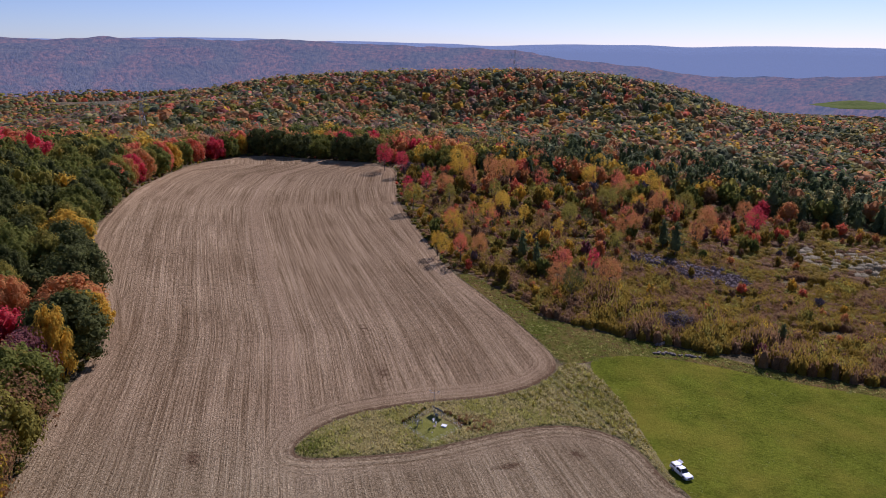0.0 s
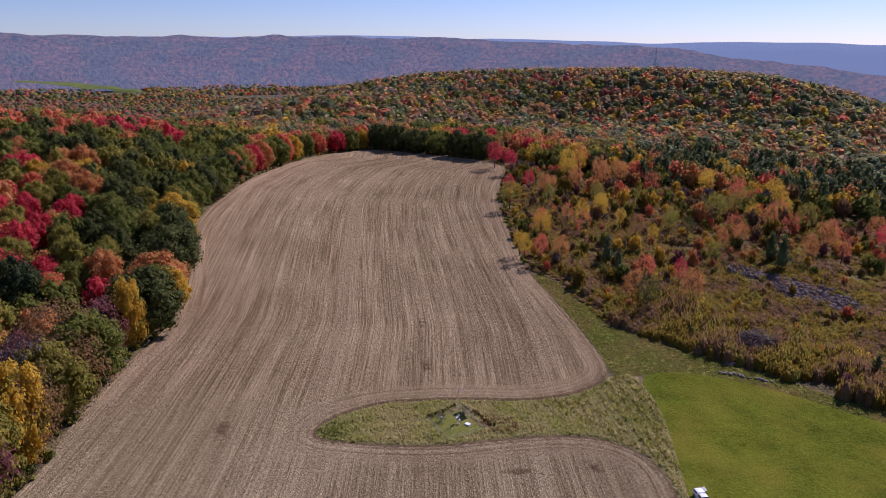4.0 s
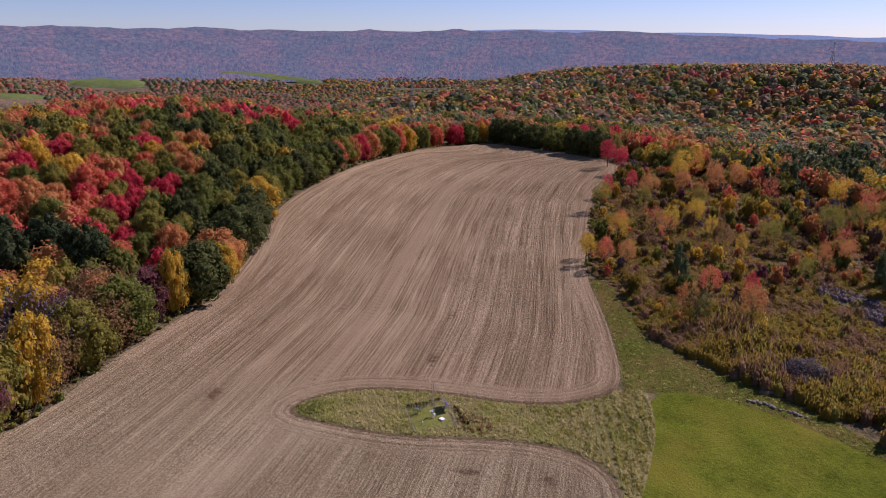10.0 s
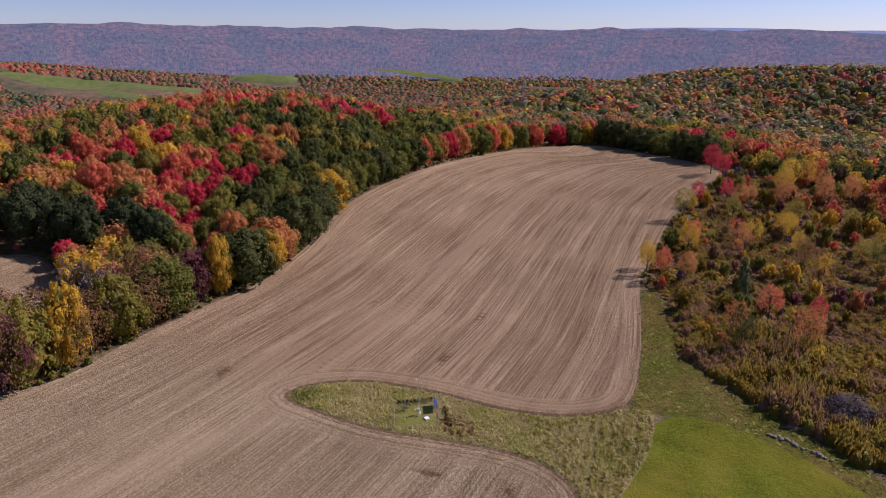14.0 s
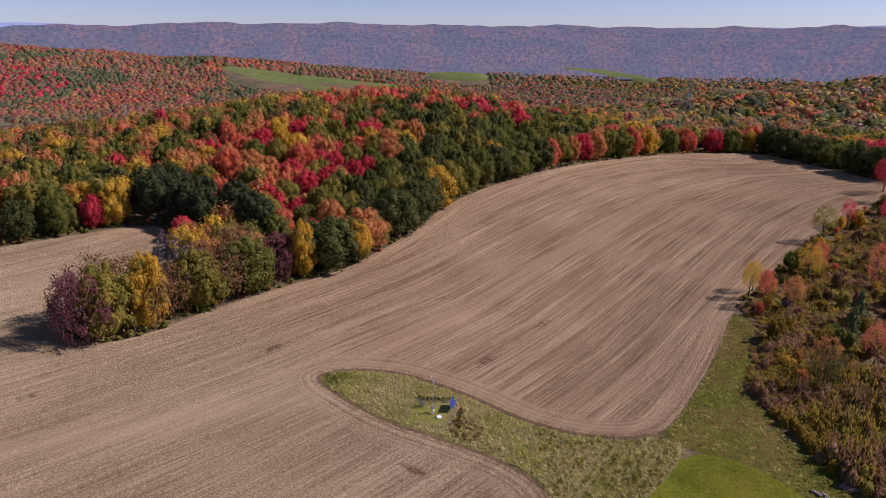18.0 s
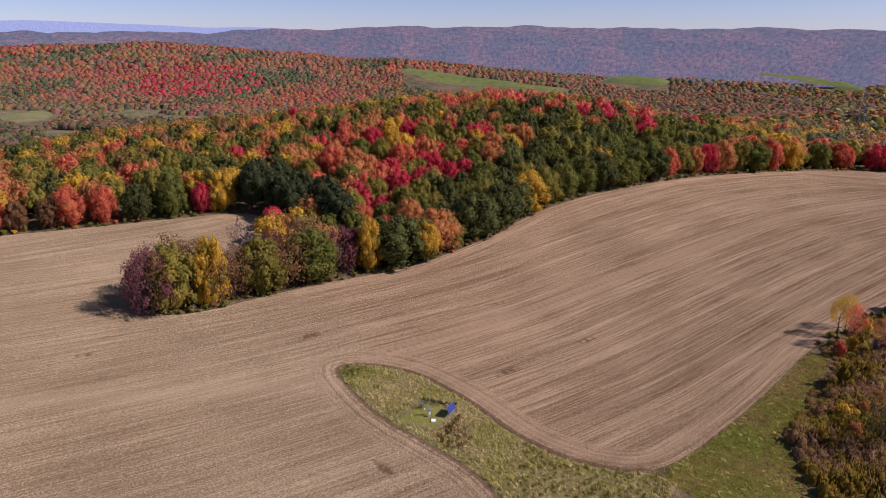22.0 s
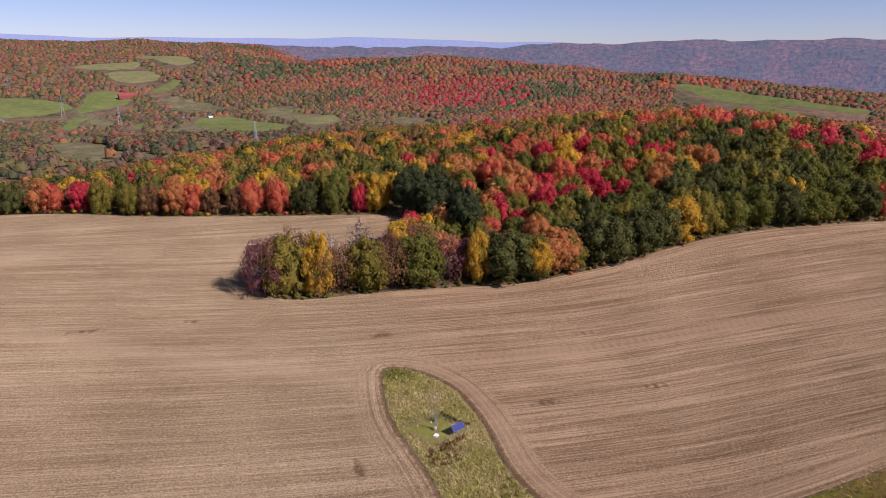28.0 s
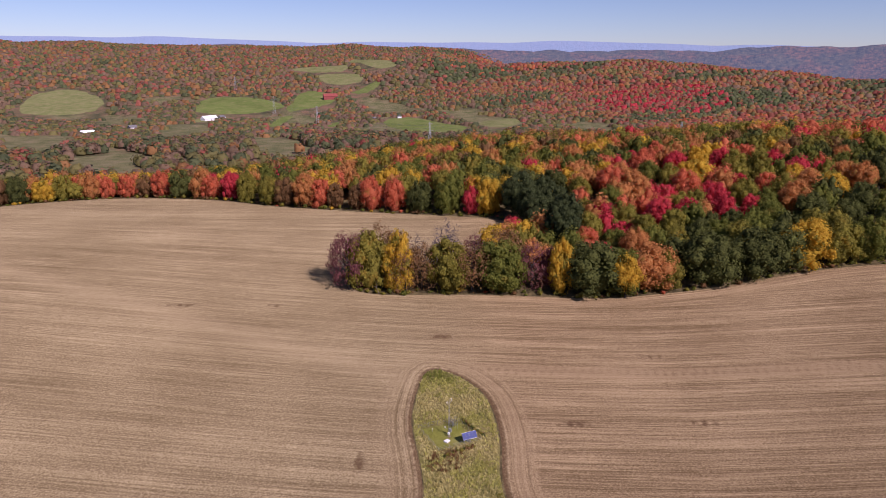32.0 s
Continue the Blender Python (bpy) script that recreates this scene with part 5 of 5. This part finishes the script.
# ---------------------------------------------------------------- pick-up
def pickup(x, y, turn):
    """A white pick-up with a canopy over its bed; it faces its own +x."""
    car = tagged(on_ground("pickup_truck", x, y, turn, 0.02), "white pick-up truck with a canopy, parked on the meadow", "truck")

    def profile(name, pts, half, material, label="", taper=0.0, bev=0.05):
        bm = bmesh.new()
        zs = [p[1] for p in pts]
        lo, hi = min(zs), max(zs)
        sides = [[bm.verts.new((px, s * (half - taper * (pz - lo) / max(hi - lo, 0.01)), pz)) for px, pz in pts] for s in (-1, 1)]
        n = len(pts)
        bm.faces.new(sides[0])
        bm.faces.new(sides[1][::-1])
        for i in range(n):
            bm.faces.new((sides[0][i], sides[1][i], sides[1][(i + 1) % n], sides[0][(i + 1) % n])[::-1])
        bmesh.ops.recalc_face_normals(bm, faces=bm.faces)
        bmesh.ops.bevel(bm, geom=list(bm.edges), offset=bev, segments=2, affect="EDGES", profile=0.6)
        return part(name, bm, material, car, label, None, True)
    profile("body", [(-2.85, 0.55), (-2.9, 1.12), (0.95, 1.12), (1.15, 1.15), (2.55, 1.08), (2.85, 0.95), (2.88, 0.5), (2.3, 0.42), (-2.3, 0.42)], 0.98, CAR_WHITE)
    cab = profile("cab", [(-0.95, 1.1), (-0.75, 1.78), (-0.4, 1.86), (0.45, 1.84), (1.3, 1.13)], 0.9, CAR_WHITE, "", 0.16)
    cap = profile("canopy", [(-2.85, 1.12), (-2.72, 1.80), (-1.05, 1.84), (-0.98, 1.12)], 0.92, WHITE, "white fibreglass canopy over the bed", 0.12)
    for s in (-1, 1):
        for a, b in ((-0.7, 0.02), (0.08, 0.75)):
            bm = bmesh.new()
            v = [bm.verts.new((px, s * py, pz)) for px, py, pz in ((a, 0.885, 1.22), (b + (0.16 if b > 0.5 else 0), 0.885, 1.22), (b - (0.16 if b > 0.5 else 0), 0.775, 1.72), (a + (0.08 if a < -0.5 else 0), 0.775, 1.72))]
            f = bm.faces.new(v if s < 0 else v[::-1])
            bmesh.ops.solidify(bm, geom=[f], thickness=0.02)
            part("window", bm, GLASS, cab, "dark side window")
        part("mirror", boxed(0.62, 0.74, s * 1.0 - 0.1, s * 1.0 + 0.1, 1.2, 1.42, bevel=0.03), TRIM, cab)
        part("door_handle", boxed(-0.45, -0.27, s * 0.985 - 0.015, s * 0.985 + 0.015, 1.0, 1.04, bevel=0.008), TRIM, cab)
        bm = boxed(-2.55, -1.3, s * 0.86 - 0.02, s * 0.86 + 0.02, 1.28, 1.66, bevel=0.01)
        part("side_window", bm, GLASS, cap, "dark canopy window")
        part("headlight", boxed(2.72, 2.9, s * 0.75 - 0.17, s * 0.75 + 0.17, 0.78, 0.96, bevel=0.03), LAMP_CLEAR, car, "clear headlight")
        part("tail_light", boxed(-2.93, -2.84, s * 0.86 - 0.08, s * 0.86 + 0.08, 0.75, 1.08, bevel=0.02), LAMP_RED, car, "red tail light")
        for wx in (-1.85, 1.85):
            wheel = part("wheel", bar((wx, s * 0.72, 0.38), (wx, s * 0.98, 0.38), 0.38, 20), BLACK, car, "black tyre")
            part("rim", bar((wx, s * 0.96, 0.38), (wx, s * 1.0, 0.38), 0.22, 14), STEEL, wheel)
            part("hub", bar((wx, s * 0.99, 0.38), (wx, s * 1.02, 0.38), 0.07, 8), TRIM, wheel)
            part("wheel_arch", bar((wx, s * 0.80, 0.42), (wx, s * 0.988, 0.42), 0.47, 18), TRIM, car)
    bm = bmesh.new()
    f = bm.faces.new([bm.verts.new(c) for c in ((1.22, -0.82, 1.2), (1.22, 0.82, 1.2), (0.55, 0.72, 1.77), (0.55, -0.72, 1.77))])
    bmesh.ops.solidify(bm, geom=[f], thickness=0.02)
    part("windscreen", bm, GLASS, cab, "dark windscreen", Matrix.Translation((0.03, 0, 0.03)))
    part("grille", boxed(2.84, 2.92, -0.5, 0.5, 0.62, 0.94, bevel=0.02), TRIM, car)
    part("bumper", boxed(2.82, 3.0, -0.95, 0.95, 0.42, 0.62, bevel=0.05), STEEL, car)
    part("bumper", boxed(-3.05, -2.85, -0.95, 0.95, 0.45, 0.62, bevel=0.04), STEEL, car)
    part("canopy_hatch", boxed(-2.6, -1.2, 0, 0.62, -0.02, 0.02, bevel=0.01), WHITE, cap, "raised canopy side hatch", pose(0, 0.80, 1.82, 25))
    return car


pickup(-54.5, -15.2, 143)


# ---------------------------------------------------------------- stones and logs by the meadow
def stone_mesh(seed):
    bm, g = bmesh.new(), random.Random(seed)
    bmesh.ops.create_icosphere(bm, subdivisions=2, radius=0.5)
    for v in bm.verts:
        n = noise.noise(v.co * 2.2 + Vector((seed * 3.1, 0, 0)))
        v.co *= 1 + 0.35 * n
        v.co.z *= 0.7
    return mesh_of("stone", bm, STONE, False)


STONES = [stone_mesh(s) for s in range(4)]
for _k in range(20):
    _s = _k / 19
    _sx, _sy = -28.6 - 12.5 * _s + DICE.uniform(-0.6, 0.6), -79.4 - 6.4 * _s + DICE.uniform(-0.7, 0.7)
    _o = tagged(new("field_stone", DICE.choice(STONES)), "rough grey field stone at the meadow's edge", "stone", "stones along the meadow")
    _sz = DICE.uniform(0.7, 1.5)
    _o.matrix_basis = pose(_sx, _sy, float(height(_sx, _sy)) + 0.2 * _sz, DICE.uniform(-15, 15), DICE.uniform(-15, 15), DICE.uniform(0, 360)) @ Matrix.Diagonal((_sz, _sz, _sz, 1))
logs = tagged(on_ground("log_pile", -28.5, -88.4, 70), "grey weathered logs lying at the scrub's edge", "logs")
for _k, (_ly, _lz, _ln) in enumerate(((-0.5, 0.15, 5.6), (0.1, 0.15, 6.4), (0.65, 0.14, 5.0), (-0.2, 0.5, 5.4), (0.4, 0.48, 4.6))):
    part("log", bar((-_ln / 2, _ly, _lz), (_ln / 2, _ly + 0.1, _lz), 0.24, 9, 0.19), WOOD, logs)
snag = tagged(on_ground("fallen_branch", 37.0, 86.0, 200), "pale bare branch fallen from the hedgerow", "branch")
part("stem", bar((0, 0, 0.1), (2.5, 0.8, 3.2), 0.14, 6, 0.09), WOOD, snag)
for _a, _b2, _r in (((2.5, 0.8, 3.2), (3.0, 1.6, 6.0), 0.08), ((2.5, 0.8, 3.2), (4.4, 0.4, 4.6), 0.06), ((0.2, 0, 0.2), (-1.8, 1.0, 0.5), 0.06), ((0.1, 0, 0.2), (-1.6, -1.2, 0.7), 0.05), ((1.2, 0.4, 1.6), (0.6, -0.9, 2.9), 0.05)):
    part("twig", bar(_a, _b2, _r, 5, 0.02), WOOD, snag)


# ---------------------------------------------------------------- power line
def pylon_thing():
    root = tagged(new("pylon"), "grey lattice steel power pylon above the woods", "pylon", "pylons of the power line")
    H = 36.0
    for sx in (-1, 1):
        for sy in (-1, 1):
            part("leg", bar((sx * 3.2, sy * 3.2, -1), (sx * 0.8, sy * 0.8, 24), 0.16, 4), PYLON, root)
            part("leg", bar((sx * 0.8, sy * 0.8, 24), (sx * 0.35, sy * 0.35, H), 0.12, 4), PYLON, root)
    for k in range(8):
        z0, z1 = 3.0 * k, 3.0 * (k + 1)
        w0, w1 = 3.2 - 0.1 * z0, 3.2 - 0.1 * z1
        for a, b in (((-w0, -w0, z0), (w1, -w1, z1)), ((w0, w0, z0), (-w1, w1, z1)), ((-w0, w0, z0), (-w1, -w1, z1)), ((w0, -w0, z0), (w1, w1, z1))):
            part("brace", bar(a, b, 0.08, 4), PYLON, root)
    for z, w in ((24.5, 6.5), (29.0, 5.5), (33.5, 4.5)):
        for s in (-1, 1):
            arm = part("crossarm", bar((0, 0, z + 0.7), (s * w, 0, z), 0.15, 4, 0.06), PYLON, root)
            part("insulator", bar((s * w, 0, z), (s * w, 0, z - 1.6), 0.12, 6), TRIM, arm)
    return root


LINE = [(345, -700), (432, -223), (470, 250), (462, 610), (491, 959), (529, 1202), (585, 1520)]
_first = pylon_thing()
for _k, (_px, _py) in enumerate(LINE):
    _m = pose(_px, _py, float(height(_px, _py)), 0, 0, -6 - 4 * _k)
    if _k:
        copy_thing(_first, _m)
    else:
        _first.matrix_basis = _m
for _k in range(len(LINE) - 1):
    (_ax, _ay), (_bx, _by) = LINE[_k], LINE[_k + 1]
    _az0, _bz0 = float(height(_ax, _ay)), float(height(_bx, _by))
    for _z, _w in ((24.5, 6.5), (29.0, 5.5), (33.5, 4.5)):
        for _s in (-1, 1):
            _bm = bmesh.new()
            _pts = [Vector((_ax + (_bx - _ax) * t + _s * _w, _ay + (_by - _ay) * t, _az0 + (_bz0 - _az0) * t + _z - 1.6 - 34.0 * t * (1 - t))) for t in [i / 14 for i in range(15)]]
            _ring = [[_bm.verts.new(_p + Vector((0.055 * math.cos(2.09 * j), 0, 0.055 * math.sin(2.09 * j)))) for j in range(3)] for _p in _pts]
            for _r0, _r1 in zip(_ring, _ring[1:]):
                for j in range(3):
                    _bm.faces.new((_r0[j], _r0[(j + 1) % 3], _r1[(j + 1) % 3], _r1[j]))
            tagged(new("power_cable", mesh_of("power_cable", _bm, PYLON)), "sagging steel power cable between the pylons", "cable", "cables of the power line")


# ---------------------------------------------------------------- farms in the valley
def farmhouse(name, x, y, turn, l, w, h, wall, roof, label, category):
    root = tagged(on_ground(name, x, y, turn, 0.6), label, category)
    body = part("wall", boxed(-l / 2, l / 2, -w / 2, w / 2, 0, h), wall, root)
    bm = bmesh.new()
    o = 0.5
    v = [bm.verts.new(c) for c in ((-l / 2 - o, -w / 2 - o, h), (l / 2 + o, -w / 2 - o, h), (l / 2 + o, w / 2 + o, h), (-l / 2 - o, w / 2 + o, h), (-l / 2 - o, 0, h + w * 0.42), (l / 2 + o, 0, h + w * 0.42))]
    for f in ((0, 1, 5, 4), (2, 3, 4, 5), (0, 4, 3), (1, 2, 5), (3, 2, 1, 0)):
        bm.faces.new([v[i] for i in f])
    part("roof", bm, roof, root)
    for k in range(max(2, int(l / 4))):
        wx = -l / 2 + (k + 0.5) * l / max(2, int(l / 4))
        part("window", boxed(wx - 0.5, wx + 0.5, -w / 2 - 0.04, -w / 2 + 0.02, 1.2, 2.6), GLASS, body)
    part("door", boxed(l / 2 - 0.02, l / 2 + 0.05, -0.6, 0.6, 0, 2.2), TRIM, body)
    return root


farmhouse("farm_barn", 392, 1188, 20, 30, 12, 4.5, WHITE, WHITE, "long white barn beside the valley field", "barn")
farmhouse("farm_barn", 420, 1200, 40, 16, 10, 4.5, WHITE, ROOF, "small white barn with a grey roof", "barn")
farmhouse("farmhouse", 235, 1111, 10, 12, 9, 5.5, WHITE, ROOF, "white farmhouse by the valley road", "house")
farmhouse("farm_barn", 161, 1084, 5, 20, 9, 4, WHITE, WHITE, "low white shed by the valley road", "barn")
farmhouse("farm_barn", 696, 1272, -20, 30, 14, 7, RED_ROOF, RED_ROOF, "dark red barn on the hill farm", "barn")
farmhouse("farmhouse", 628, 995, 30, 9, 7, 4, WHITE, ROOF, "white cottage among the valley trees", "house")
farmhouse("farmhouse", 677, 984, 60, 8, 7, 4, WHITE, ROOF, "white cottage among the valley trees", "house")


# ---------------------------------------------------------------- grass and weeds
TUFTS = [blade_tuft(s, 9, 0.42, 0.35) for s in range(6)]
_x, _y = jitter_grid(-58, 23, -58, 33, 0.68)
_m = (away(_isl, _x, _y)[0] < -0.3) & ~inside(PLOT, _x, _y)
_x, _y = _x[_m], _y[_m]
_w = wave(_x, _y, 23, 2) + 0.6 * wave(_x, _y, 9, 4) + rng.normal(0, 0.5, len(_x))
_c = np.where(_w > -0.2, COLOURS.index("straw"), COLOURS.index("grass"))
_c = np.where(((np.hypot((_x - 17) / 4, (_y - 25.5) / 5) < 1) & (_w > -0.4)) | ((_w < -0.9) & (_y < -38)), COLOURS.index("lush"), _c)
_tail = smooth(-18, -28, _y)
_rut = (_x + 22.5) * 0.59 + (_y + 33) * 0.81
_t = rng.uniform(0.45, 0.95, len(_x)) * (1 + 0.35 * wave(_x, _y, 7, 3)) * (1 + 0.45 * _tail * np.sin(_rut * 2.1 + 0.6 * wave(_x, _y, 11, 4)))
_t = np.where((np.abs(np.abs(_rut) - 1.0) < 0.45) & (_y < -20), 0.12, _t)
_c = np.where((_tail > 0.5) & (rng.random(len(_x)) < 0.4), COLOURS.index("olive"), _c)
_c = np.where((np.hypot((_x + 6) / 5, (_y + 6.5) / 4) < 1) & (rng.random(len(_x)) < 0.6), COLOURS.index("brown"), _c)
scatter("long_grass", TUFTS, _x, _y, _t, np.full(len(_x), 1.0), _c, 0.0, "long pale bent grass covering the island", "grass")
_x, _y = jitter_grid(-125, 60, -106, -52, 1.1)
_m = (away(VERGE, _x, _y)[0] < -0.2)
_x, _y = _x[_m], _y[_m]
_c = pick({"grass": 1.4, "lush": 5, "brown": 0.9, "rust": 0.5}, len(_x))
_c = np.where((_x > 14) & (rng.random(len(_x)) < 0.5), pick({"brown": 3, "rust": 2, "olive": 3}, len(_x)), _c)
scatter("verge_grass", TUFTS, _x, _y, rng.uniform(0.15, 0.4, len(_x)), np.full(len(_x), 1.3), _c, 0.0, "rough green grass tufts on the verge", "grass")
_x, _y = jitter_grid(-100, -12, -95, 0, 2.3)
_m = (away(MEADOW, _x, _y)[0] < -0.3) & (_x + _y > -185)
_x, _y = _x[_m], _y[_m]
scatter("meadow_grass", TUFTS[:3], _x, _y, rng.uniform(0.05, 0.14, len(_x)), rng.uniform(0.9, 2.2, len(_x)), pick({"lush": 1}, len(_x)), 0.0, "short green grass of the hay meadow", "grass")
# weeds along the hedgerow, the wood edge and the plot
_x, _y = jitter_grid(-120, 330, -270, 335, 3.2)
_d = away(rounded(FIELD, 1), _x, _y)[0]
_m = (_d > -0.2) & (_d < 3.4) & ((_y > 40) | (_x > 60)) & (_x > -110)
_x, _y = _x[_m], _y[_m]
scatter("edge_weeds", SHRUB[:3], _x, _y, rng.uniform(0.8, 2.8, len(_x)), rng.uniform(1.8, 3.2, len(_x)), pick({"olive": 4, "green": 3, "brown": 2, "gold": 0.6, "red": 0.4}, len(_x)), 0.0, "weeds and low bushes along the field edge", "weeds", sink=0.1)
_s = np.linspace(0, 1, 26)
_x, _y = np.concatenate([2.5 - 7.6 * _s, 7.4 + 0.4 * _s]), np.concatenate([-6.3 + 1.2 * _s, -4.5 + 9 * _s])
_x, _y = _x + rng.normal(0, 0.25, len(_x)), _y + rng.normal(0, 0.25, len(_x))
scatter("tall_weeds", SHRUB[:4], _x, _y, rng.uniform(0.7, 1.25, len(_x)), rng.uniform(0.7, 1.1, len(_x)), pick({"brown": 2, "olive": 2, "dark": 1}, len(_x)), 0.0, "tall dark weeds beside the mown plot", "weeds")
